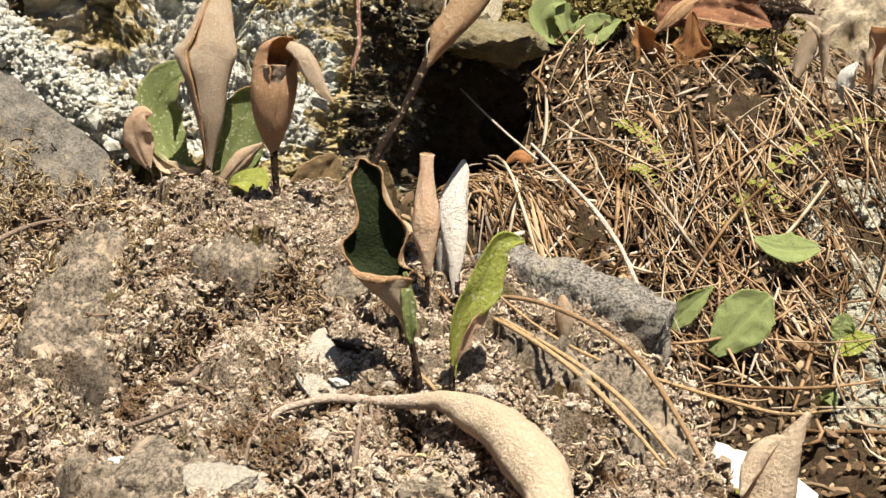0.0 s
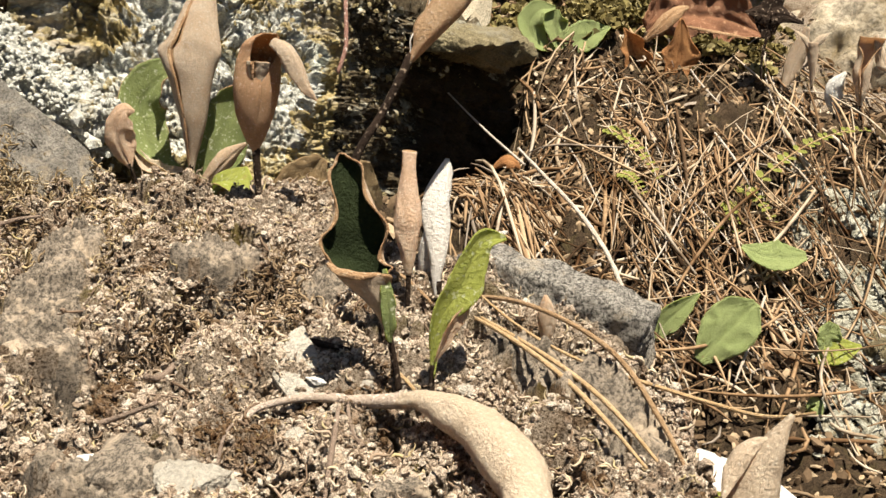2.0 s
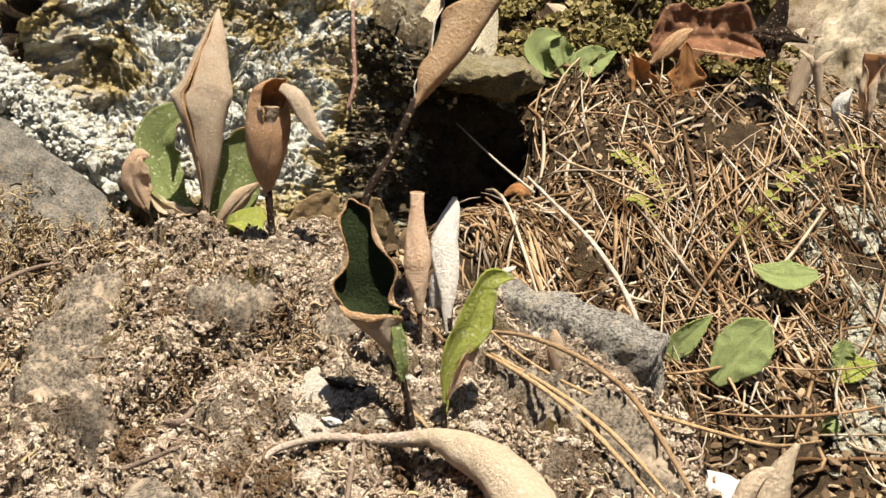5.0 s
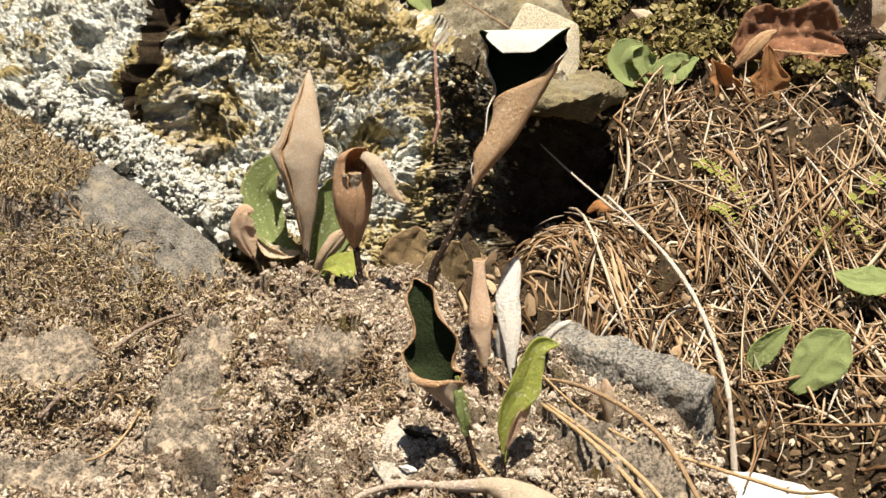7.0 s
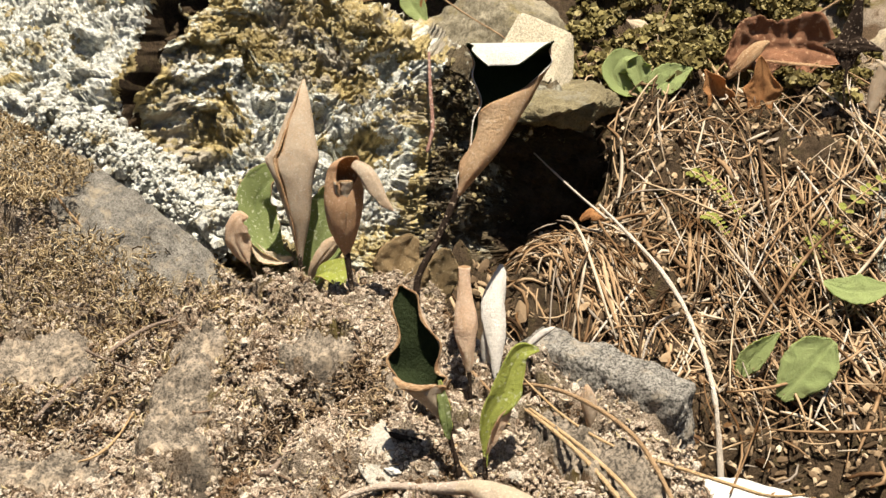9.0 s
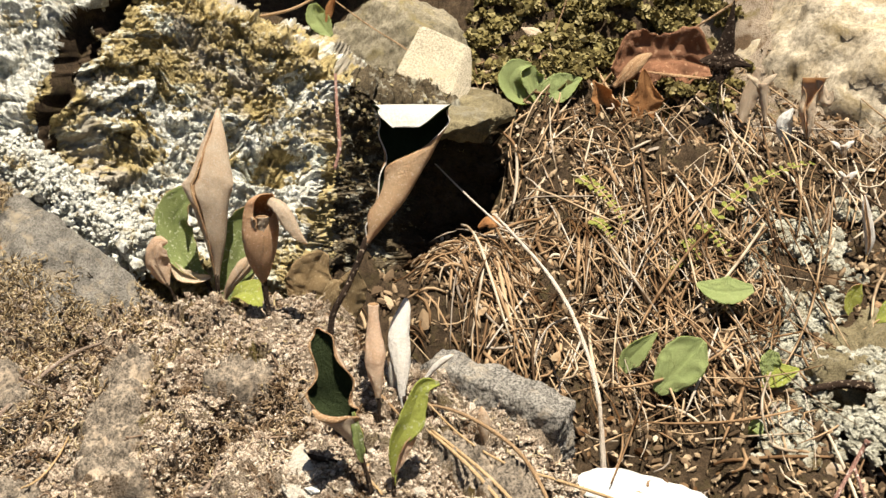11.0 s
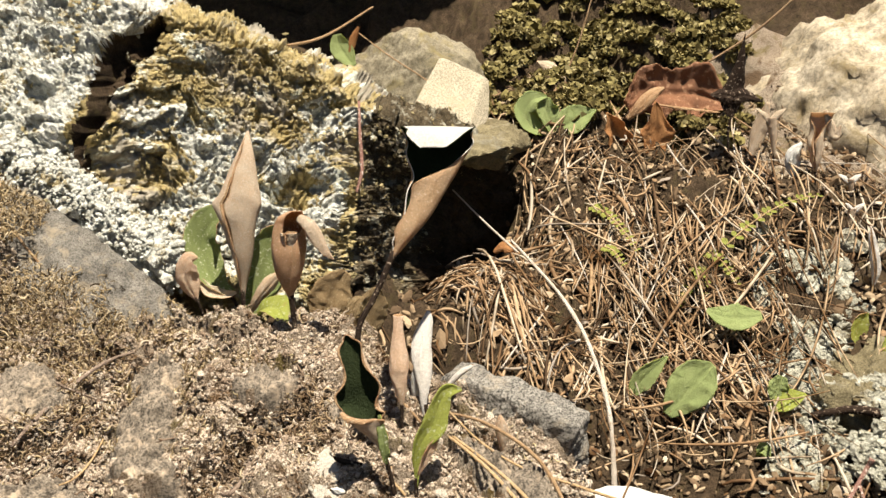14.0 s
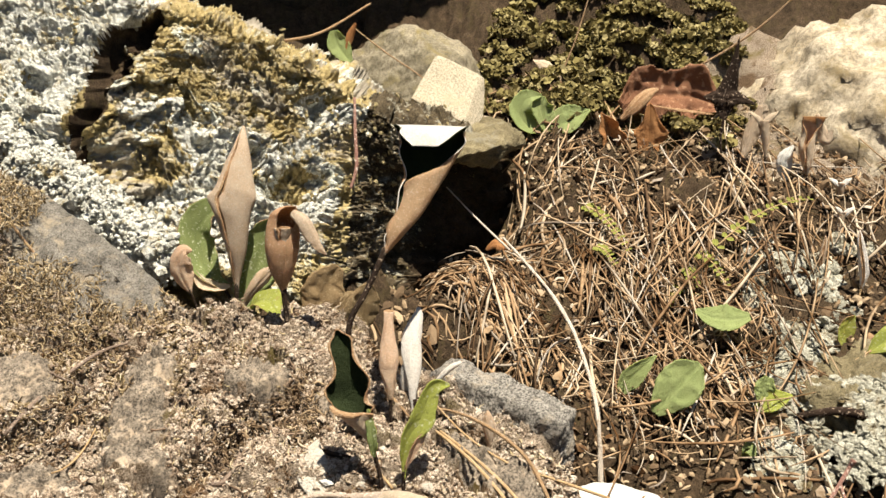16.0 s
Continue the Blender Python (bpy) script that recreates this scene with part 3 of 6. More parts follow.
CLODS = [(ICO[2][0] * np.array([1.3, 1.1, 0.62]) * (1 + 0.50 * vnoise(ICO[2][0] * 1.9 + 7.7 * k) + 0.38 * vnoise(ICO[2][0] * 4.6 + 3.3 * k))[:, None], ICO[2][1]) for k in range(6)]


def scatter_clods(pos, axes, size):
    out, faces, n = [], [], 0
    for k, (uv, uf) in enumerate(CLODS):
        v, f = scatter(uv, uf, pos[k::6], axes[k::6], size[k::6])
        out.append(v)
        faces.append(f + n)
        n += len(v)
    return np.vstack(out), np.vstack(faces)


HOOK_V = np.array([[0.16, 0, 0], [-0.10, 0.12, 0], [-0.10, -0.12, 0], [0.30, 0.05, 0.55], [0.10, 0.16, 0.60], [0.10, -0.08, 0.62], [0.75, 0.15, 0.85], [0.66, 0.24, 1.0], [0.68, 0.10, 1.02], [1.15, 0.2, 0.75]])
HOOK_F = [[0, 1, 4], [0, 4, 3], [1, 2, 5], [1, 5, 4], [2, 0, 3], [2, 3, 5], [3, 4, 7], [3, 7, 6], [4, 5, 8], [4, 8, 7], [5, 3, 6], [5, 6, 8], [6, 7, 9], [7, 8, 9], [8, 6, 9]]


def lichen_bias(p):
    edge = p[:, 0] - np.interp(p[:, 2], BLOCK_Z, BLOCK_X)
    left = 1.05 * step(0.004, -0.006, edge) - 0.35 * step(0.000, 0.004, edge) * step(0.03, 0.02, edge)
    mid = 0.75 * np.exp(-((p[:, 0] - 0.070) / 0.035) ** 2 - ((p[:, 2] - 0.480) / 0.022) ** 2) + 0.55 * np.exp(-((p[:, 0] - 0.060) / 0.060) ** 2 - ((p[:, 2] - 0.430) / 0.03) ** 2)
    return left + mid - 0.42 - 0.5 * step(0.13, 0.17, p[:, 0]) + 0.55 * np.exp(-((p[:, 0] - 0.135) / 0.04) ** 2 - ((p[:, 2] - 0.405) / 0.03) ** 2) - 0.6 * step(0.495, 0.52, p[:, 2]) * step(0.0, 0.01, edge)


def moss_bias(p):
    return 0.55 * step(0.48, 0.52, p[:, 2]) * step(0.015, 0.03, p[:, 0]) + 0.25 * step(0.11, 0.15, p[:, 0]) - 0.25 * step(0.02, 0.0, p[:, 0])


def cover_boulder(count, mask_seed, low, scale, size, unit, mat, name, label, tilt, aspect=1.0, bias=None):
    rng = np.random.default_rng(mask_seed)
    ok = (BB < 3.4) & (BC < 0.25) & (BP[:, 0] > -0.12) & (BP[:, 0] < 0.225) & ~((BP[:, 0] > 0.196) & (BB < 2.2))
    idx = np.flatnonzero(ok & (fbm(BP * np.array([scale, scale, scale * aspect]), 3, 0.5, mask_seed) + bias(BP) > low))
    pick = rng.choice(idx, count)
    pos = BP[pick] + rng.normal(0, 0.0010, (count, 3)) + BN[pick] * 0.0006
    s = size * rng.lognormal(0, 0.22, count)
    v, f = scatter_clods(pos, frames_on(BN[pick], rng, tilt), s) if unit is CLODS else scatter(unit[0], unit[1], pos, frames_on(BN[pick], rng, tilt), s)
    part(name, mesh_of(name, v - np.array([0.1, 0.8, 0.4]), f, mat, unit is not CLODS), BOULDER, label, "stuff")


grown = (fbm(BP * np.array([24, 24, 24 * 1.6]), 3, 0.5, 21) + lichen_bias(BP) > 0.0).reshape(BNX, BNB)[:-1, :-1].ravel()
# dark materials put shade into the recess, hollow wall and right side
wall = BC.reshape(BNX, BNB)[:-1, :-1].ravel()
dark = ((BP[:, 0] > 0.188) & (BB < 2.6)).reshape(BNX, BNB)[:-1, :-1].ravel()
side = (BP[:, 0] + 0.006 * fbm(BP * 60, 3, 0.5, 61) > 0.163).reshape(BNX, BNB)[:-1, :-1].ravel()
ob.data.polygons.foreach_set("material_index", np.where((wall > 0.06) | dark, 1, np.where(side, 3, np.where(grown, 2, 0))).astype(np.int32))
cover_boulder(1500, 35, -0.05, 19, 0.0012, CLODS, MOSSCRUST, "moss_crust", "brown crusty moss lumps", 0.45, 1.5, moss_bias)
cover_boulder(4000, 33, -0.05, 19, 0.0010, (HOOK_V, HOOK_F), MOSSLOBE, "moss_growth", "olive-brown dry moss tufts", 0.7, 1.5, moss_bias)

stone("rounded_rock", "rounded mossy rock behind the boulder", BROWNROCK, (0.130, 1.03, 0.485), (0.070, 0.06, 0.072), (0, 30, 10), 51, 11, 0, 0.08, 6)
stone("beige_plate", "pale beige broken stone plate leaning on the bank", BEIGE, (0.197, 0.925, 0.499), (0.030, 0.007, 0.025), (-40, 24, 6), 63, 5, 26, 0.012)
stone("ledge_stone", "flat tan ledge stone roofing a dark hollow", MOSSROCK, (0.208, 0.890, 0.464), (0.060, 0.095, 0.013), (3, 9, -4), 66, 9, 5, 0.12, 6)
stone("sunlit_boulder", "large bleached boulder in full sun", BRIGHT, (0.622, 1.190, 0.452), (0.205, 0.16, 0.150), (8, -14, 8), 71, 2, 0, 0.10, 6)
stone("lichen_rock", "low dark rock crusted with lichen beside the litter", MOSSROCK, (0.535, 0.83, 0.285), (0.070, 0.095, 0.040), (22, -8, 10), 77, 6, 0, 0.16, 6)
# added out of view, only to throw shade on the bank behind
stone("unseen_shade_boulder", "unseen boulder added above the view to shade the hollow", MOSSROCK, (-0.10, 1.42, 0.88), (0.36, 0.40, 0.25), (0, 0, 4), 91, 6, 3, 0.06, 6)
stone("shaded_boulder", "smooth grey-brown boulder with a shaded underside", SLABROCK, (0.50, 1.37, 0.705), (0.21, 0.15, 0.145), (0, -22, 6), 93, 3, 0, 0.02, 5)


# ---- ground cover: curled dry moss, crumbs and rootlets ----
MOUND = tagged(new("dry_moss", None), "curled dry brown moss and crumbs on the mound", "moss", kind="stuff")
MOUND.location = (0.24, 0.5, 0.37)
ORIGIN = np.array([0.24, 0.5, 0.37])
rng = np.random.default_rng(5)


def mound_spots(n, box=(0.0, 0.375, 0.41, 0.605), low=None, bare=0.5):
    x = box[0] + (box[1] - box[0]) * rng.uniform(0, 1, n * 2) ** 0.8
    y = box[2] + (box[3] - box[2]) * rng.uniform(0, 1, n * 2) ** 1.25
    ok = (mound_mask(x, y) > 0.4) & (rock_mask(x, y) < rng.uniform(0, 1, n * 2) * bare + 0.05)
    c, s_ = math.cos(radians(-24)), math.sin(radians(-24))
    u, v = (x - 0.3055) * c + (y - 0.5475) * s_, (y - 0.5475) * c - (x - 0.3055) * s_
    ok &= ~((np.abs(u) < 0.040) & (np.abs(v) < 0.019))
    if low is not None:
        ok &= fbm(xyz(x, y) * 34, 3, 0.55, 44) > low
    return x[ok][:n], y[ok][:n]


def moss_stuff(n, size, low, name, label, mat, unit, tilt, lift=0.0, bare=0.5):
    x, y = mound_spots(n, low=low, bare=bare)
    pos = on_ground(x, y, lift) - ORIGIN
    s = size * np.minimum(rng.lognormal(0, 0.4, len(x)), 1.9)
    ax = frames_on(np.tile([[-0.05, -0.29, 0.95]], (len(x), 1)), rng, tilt)
    v, f = scatter_clods(pos, ax, s) if unit is CLODS else scatter(unit[0], unit[1], pos, ax, s)
    part(name, mesh_of(name, v, f, mat, unit is HOOKPAIR), MOUND, label, "stuff")


CURL = [(0, 0, -0.2), (0.35, 0.1, 0.35), (0.9, 0.25, 0.40), (1.35, 0.05, 0.10), (1.75, -0.55, 0.05), (2.2, -0.6, 0.35)]
HOOKPAIR = tube(spline(CURL, 7), [0.13, 0.17, 0.15, 0.07], 4)
HOOKPAIR = (HOOKPAIR[0], [q for q in HOOKPAIR[1] if len(q) == 4])
RAGGED = (ICO[1][0] * np.array([1.2, 1.0, 0.75]) * (1 + 0.9 * vnoise(ICO[1][0] * 3.1 + 2.2))[:, None], ICO[1][1])
CHIP = (ICO[1][0] * np.array([1.5, 0.7, 0.45]) * (1 + 0.25 * vnoise(ICO[1][0] * 2.3))[:, None], ICO[1][1])
moss_stuff(22000, 0.00105, None, "moss_strands", "curled brown moss strands", MOSSBIT, HOOKPAIR, 0.9, 0.0, 0.6)
moss_stuff(1800, 0.0017, 0.05, "long_moss_strands", "longer curled moss strands", MOSSBIT, HOOKPAIR, 1.0, 0.0006, 0.3)
moss_stuff(60000, 0.00052, None, "soil_crumbs", "tan soil crumbs", CRUMB, RAGGED, 1.0, 0.0003, 0.30)
moss_stuff(7000, 0.0010, -0.35, "soil_clods", "crumbly tan soil clods", CLODSOIL, RAGGED, 1.0, 0.0004, 0.7)

# ochre moss tufts between slab and bare rock
OCHRE = bits_material("ochre_moss", [(0.0, (0.045, 0.03, 0.016)), (0.35, (0.24, 0.168, 0.09)), (0.7, (0.47, 0.355, 0.20)), (1.0, (0.70, 0.575, 0.39))], 0.9, 0.15)
x, y = rng.uniform(-0.05, 0.185, 30000), rng.uniform(0.485, 0.632, 30000)
slab = 0.424 - 0.51 * (x - 0.036) + 0.20 * (y - 0.61)
on_slab = (y > 0.572) & (x + 0.25 * (y - 0.60) + 0.012 * fbm(xyz(x, y) * 45, 3, 0.5, 57) < 0.022)
ok = ((fbm(xyz(x, y) * 30, 3, 0.55, 52) + 0.7 * step(0.10, 0.06, x) * step(0.53, 0.55, y) > 0.10) & (rock_mask(x, y) < 0.4) & (mound_mask(x, y) > 0.4)) | on_slab
x, y, slab, on_slab = x[ok], y[ok], slab[ok], on_slab[ok]
pos = on_ground(x, y, 0.0002)
heap = np.where(on_slab, np.maximum(pos[:, 2], slab), pos[:, 2] + 0.020 * step(0.11, 0.05, x) * step(0.545, 0.575, y) * rng.uniform(0, 1, len(x)))
pos[:, 2] = heap
v, f = scatter(HOOK_V * np.array([1, 0.6, 1]), HOOK_F, pos - ORIGIN, frames_on(np.tile([[-0.05, -0.35, 0.90]], (len(x), 1)), rng, 0.9), 0.0021 * np.minimum(rng.lognormal(0, 0.4, len(x)), 2.0))
part("ochre_tufts", mesh_of("ochre_tufts", v, f, OCHRE), MOUND, "golden-brown dry moss tufts", "stuff")

# dark brown moss curtains in the trench and the hollows
DARKMOSS = bits_material("dark_brown_moss", [(0.0, (0.045, 0.03, 0.018)), (0.45, (0.15, 0.10, 0.06)), (0.8, (0.29, 0.205, 0.125)), (1.0, (0.48, 0.37, 0.235))], 0.9, 0.1)
x, y = rng.uniform(0.06, 0.245, 26000), rng.uniform(0.465, 0.585, 26000)
bed = np.exp(-((x - 0.198 - 0.25 * (y - 0.50)) / 0.013) ** 2) * step(0.555, 0.535, y) * step(0.465, 0.485, y)
bed = bed + 0.7 * np.exp(-((x - 0.226) / 0.012) ** 2 - ((y - 0.512) / 0.022) ** 2)
for hx, hy, ha, hb, deep in HOLLOWS:
    bed = np.maximum(bed, np.exp(-((x - hx) / (ha * 1.5)) ** 2 - ((y - hy) / (hb * 1.7)) ** 2))
ok = (bed + 0.25 * fbm(xyz(x, y) * 60, 3, 0.5, 58) > 0.5) & (rock_mask(x, y) < 0.5)
x, y = x[ok], y[ok]
v, f = scatter(HOOKPAIR[0], HOOKPAIR[1], on_ground(x, y, 0.0006) - ORIGIN, frames_on(np.tile([[-0.05, -0.45, 0.85]], (len(x), 1)), rng, 0.9), 0.0015 * rng.lognormal(0, 0.35, len(x)))
part("moss_curtain", mesh_of("moss_curtain", v, f, DARKMOSS), MOUND, "dark brown moss strands in the hollows", "stuff")

# dark rootlets curling over the soil
soup = Soup()
x, y = mound_spots(170)
ok = ~((x > 0.255) & (x < 0.335) & (y < 0.480))
x, y = x[ok], y[ok]
for i in range(len(x)):
    a, k = rng.uniform(0, 2 * np.pi), rng.uniform(0.006, 0.018)
    t = np.linspace(0, 1, 8)
    px = x[i] + k * t * math.cos(a) + 0.25 * k * np.sin(t * 5 + a)
    py = y[i] + k * t * math.sin(a) * 0.6 + 0.25 * k * np.cos(t * 4 + a * 2)
    p = on_ground(px, py, 0.0008)
    p[:, 2] = np.convolve(np.pad(p[:, 2], 1, mode="edge"), [0.3, 0.4, 0.3], "valid") + 0.0012 * np.sin(t * np.pi)
    r = rng.uniform(0.00022, 0.0005)
    soup.add(*tube(p - ORIGIN, [r, r, r * 0.5], 5))
part("rootlets", soup.mesh("rootlets", TWIG), MOUND, "thin dark rootlets", "stuff")

# pale chips and pebbles
for k, (x0, y0, sx, col) in enumerate([(0.185, 0.4586, 0.0020, 0), (0.2075, 0.4307, 0.0026, 0), (0.2418, 0.4316, 0.0042, 1), (0.2379, 0.5079, 0.0028, 0), (0.2505, 0.4705, 0.0028, 0),
                                       (0.2815, 0.4405, 0.0060, 2), (0.2505, 0.4520, 0.0036, 1), (0.2640, 0.4700, 0.0022, 1), (0.2900, 0.4760, 0.0032, 1), (0.2160, 0.4290, 0.0090, 2), (0.2350, 0.4275, 0.0075, 1)]):
    p = on_ground(x0, y0, sx * 0.05)[0]
    stone("pebble", ("small white quartz chip on the soil", "tan rounded pebble on the soil", "flat grey stone sunk in the soil")[col], (WHITELEAF, PALE, GREY)[col], tuple(p), (sx * 1.3, sx, sx * 0.5), (15, 8, 37 * k), 80 + k, 13, 5, 0.10, 5, 0, "pebbles on the mound")

# ---- lichen crust along the back edge of the grey slab ----
def band_of_lichen():
    n = 9000
    t = rng.uniform(-0.25, 0.62, n)
    px = 0.002 + 0.135 * t + rng.normal(0, 0.004, n)
    py = 0.652 - 0.012 * t + rng.normal(0, 0.0060, n)
    pz = 0.462 - 0.072 * t - np.abs(rng.normal(0, 0.012, n)) + 0.25 * (py - 0.645)
    n3 = np.tile(np.array([[0.1, -0.55, 0.83]]), (n, 1))
    return scatter(RAGGED[0], RAGGED[1], np.stack([px, py, pz], 1), frames_on(n3, rng, 0.8), 0.0011 * rng.lognormal(0, 0.45, n))


# ---- leaves ----
RIGHT, AWAY, UP = np.array([0.976, 0.219, 0.0]), np.array([-0.219, 0.976, 0.0]), np.array([0.0, 0.0, 1.0])


def local(u, d, w):
    return (np.multiply.outer(u, RIGHT) + np.multiply.outer(d, AWAY) + np.multiply.outer(w, UP)) * 0.001


def solid(ob, thick=0.0005, offset=-1.0):
    m = ob.modifiers.new("thickness", "SOLIDIFY")
    m.thickness, m.offset, m.material_offset, m.material_offset_rim = thick, offset, 1, 2
    m.use_even_offset = False
    return ob


def rolled(name, parent, stations, mats, ns=64, na=40, ruffle=0.6, spiral=0.10, wave=5.0, thick=0.0005, label="", seed=0, lump=0.25, rim=1, tip=None, tip_from=1.0):
    """A rolled leaf: stations give centre (right, away, up), radii and the arc that the leaf covers, in mm and degrees; 0 faces the path."""
    st = spline(np.array(stations, float), ns)
    u, d, w, rx, ry, a0, a1 = st.T
    v = np.linspace(0, 1, na)
    th = np.radians(a0[:, None] + (a1 - a0)[:, None] * v[None, :])
    s = np.linspace(0, 1, ns)[:, None]
    grow = 1 + spiral * (v[None, :] - 0.5)
    edge = np.abs(2 * v - 1)[None, :] ** 6
    wavy = ruffle * edge * np.sin(s * wave * 2 * np.pi + seed + 2.0 * (v[None, :] > 0.5)) * np.clip(rx / 5, 0, 1)[:, None]
    q = np.stack([th * 2 + seed, s * 9 + 0 * th, 0 * th], -1).reshape(-1, 3)
    rough = lump * fbm(q, 3, 0.5, seed).reshape(th.shape) * np.clip(rx / 4, 0.1, 1)[:, None]
    kx, ky = np.abs(rx)[:, None] * grow + wavy + rough, np.abs(ry)[:, None] * grow + wavy + rough
    P = local(u[:, None] + kx * np.sin(th), d[:, None] - ky * np.cos(th), np.repeat(w[:, None], na, 1) + wavy * 0.5)
    f = grid_faces(ns, na)[:, ::-1]
    ob = part(name, mesh_of(name, P.reshape(-1, 3), f, [*mats, mats[2], *([tip, mats[1]] if tip else [])]), parent, label)
    i = np.repeat(np.arange(ns - 1), na - 1)
    j = np.tile(np.arange(na - 1), ns - 1)
    ob.data.polygons.foreach_set("material_index", np.where(i > tip_from * ns, 4, np.where((j < rim) | (j > na - 2 - rim), 2, 0)).astype(np.int32))
    return solid(ob, thick)


def blade(name, parent, mid, half, mats, face=(0, -1, 0.3), cup=0.3, ruffle=0.5, wave=3.0, ns=40, nv=17, thick=0.0004, label="", seed=0, skew=0.0, lobes=None, crumple=0.10):
    """A leaf blade along a midrib, in mm; half: its half widths; face: where its upper side looks (right, away, up); cup: how far the sides rise."""
    c = spline(np.array(mid, float), ns)
    h = np.clip(spline(np.array(half, float)[:, None], ns)[:, 0], 0.05, None)
    if lobes:
        h = h * (1 + lobes * np.sin(np.linspace(0, 1, ns) * 5 * np.pi + seed))
    t = np.gradient(c, axis=0)
    t /= np.linalg.norm(t, axis=1)[:, None]
    n = np.asarray(face, float) if np.ndim(face) == 2 else np.asarray([face], float)
    n = spline(n, ns) if len(n) > 1 else np.repeat(n, ns, 0)
    side = np.cross(t, n)
    side /= np.linalg.norm(side, axis=1)[:, None]
    n = np.cross(side, t)
    v = np.linspace(-1, 1, nv)
    s = np.linspace(0, 1, ns)[:, None]
    lift = cup * h[:, None] * (v[None, :] ** 2) + skew * h[:, None] * v[None, :] * np.abs(v[None, :])
    lift = lift + ruffle * np.sin(s * wave * 2 * np.pi + seed + 1.7 * np.sign(v)[None, :]) * np.abs(v[None, :]) ** 3
    lift = lift - 0.12 * h[:, None] * np.exp(-(v[None, :] / 0.10) ** 2)
    q = np.stack([np.repeat(np.linspace(0, 1, ns) * ns * 0.16, nv), np.tile(v * 2.2, ns), np.full(ns * nv, seed * 3.1)], 1)
    lift = lift + crumple * h[:, None] * fbm(q, 3, 0.5, seed).reshape(ns, nv) * (0.3 + np.abs(v[None, :]))
    edge = 1 + 0.06 * vnoise(np.stack([np.arange(ns) * 0.55, np.full(ns, seed * 1.7), np.zeros(ns)], 1))
    h = h * edge
    wide = h[:, None] * v[None, :] * (1 - 0.12 * min(abs(cup), 1.0) * v[None, :] ** 2)
    L = c[:, None, :] + side[:, None, :] * wide[..., None] + n[:, None, :] * lift[..., None]
    P = local(L[..., 0], L[..., 1], L[..., 2])
    f = grid_faces(ns, nv)[:, ::-1]
    ob = part(name, mesh_of(name, P.reshape(-1, 3), f, mats), parent, label)
    return solid(ob, thick)


def stalk(parent, pts, radii, mat=None, label="", name="stalk", sides=8):
    p = spline(np.array(pts, float), 26)
    v, f = tube(local(p[:, 0], p[:, 1], p[:, 2]), np.array(radii) * 0.001, sides)
    return part(name, mesh_of(name, v, f, mat or STALK), parent, label)


def frond(label, at, category="fern leaf", name="fern_leaf", group=""):
    return thing(name, label, category, group, at=at)


FELTSTALK = leaf_material("grey_felted_stalk", (0.40, 0.31, 0.24), (0.54, 0.44, 0.36), (0.66, 0.57, 0.48), 0.0, 0.9, 0.08, 700)
DEAD = leaf_material("dull_brown_dead_leaf", (0.38, 0.265, 0.14), (0.50, 0.365, 0.205), (0.60, 0.47, 0.29), 0.45, 0.85, 0.1, 700)
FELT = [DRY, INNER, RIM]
LEAFY = [GREEN, DRYPALE, RIM]

# tall rolled leaf
ob = frond("tall dry leaf rolled into a felted tan spindle", (0.140, 0.640, 0.372), group="dry fern leaves")
stalk(ob, [(-6.6, 6, -6), (-7.0, 6.7, 4), (-8, 7, 16), (-7.6, 7, 28)], [1.5, 1.3, 1.4, 1.6])
rolled("blade", ob, [(-7.9, 7, 18, 1.1, 1.0, -38, 329), (-7.8, 7, 24.5, 2.0, 1.8, -38, 329), (-7.4, 6.8, 33, 3.6, 3.2, -38, 329), (-7.4, 6.6, 42, 5.6, 4.6, -38, 329), (-8.2, 6.6, 50, 7.4, 5.6, -38, 329), (-9.0, 6.8, 60, 9.4, 6.4, -38, 329),
                     (-9.8, 7, 67, 11.8, 6.4, -38, 329), (-10.0, 7, 73.5, 14.0, 5.2, -38, 329), (-8.7, 8.9, 78.5, 11.6, 6.4, -38, 329), (-8.1, 11.7, 85.9, 9.2, 5.8, -38, 329), (-7.7, 14.6, 93.4, 7.4, 4.9, -38, 329),
                     (-6.9, 17.5, 101.0, 4.8, 3.6, -38, 329), (-6.9, 21.3, 107.6, 2.6, 2.3, -38, 329), (-7.0, 25.2, 113.6, 0.5, 0.5, -38, 329)], FELT, 80, 44, 0.5, 0.16, 4, seed=2)

# the green leaves at its foot
ob = frond("broad green leaf with pale specks and a rolled rim", (0.140, 0.640, 0.372), group="green fern leaves")
stalk(ob, [(-9, 12, -4), (-12, 14, 8), (-18, 17, 18)], [1.2, 1.1, 0.9])
blade("blade", ob, [(-16, 16, 17), (-27, 22, 22), (-35, 27, 34), (-37, 30, 48), (-29, 30, 60), (-19, 28, 65)], [3.0, 7.0, 10.5, 11.5, 9.5, 2.0], LEAFY, (0.35, -0.9, 0.9), 0.5, 0.8, 2.5, seed=1)
blade("rolled_lip", ob, [(-38, 21, 27), (-30, 15, 19), (-22, 13, 17), (-13, 13, 19)], [1.0, 4.5, 5.0, 0.8], [DRYPALE, GREEN, RIM], (0.1, -0.5, 0.9), 0.5, 0.6, 2, seed=4)
ob = frond("broad green leaf with curled brown underside", (0.140, 0.640, 0.372), group="green fern leaves")
stalk(ob, [(-6, 10, -5), (-6.5, 11, 3)], [1.2, 1.2])
blade("blade", ob, [(-6.5, 12, 1), (-3, 14, 14), (1.5, 16, 28), (5.5, 18, 42), (9.5, 19, 54), (12, 19, 60)], [2.5, 9.0, 13.0, 12.5, 8.0, 0.6], LEAFY, (0.3, -0.9, 0.9), 0.35, 0.8, 2.2, seed=3)
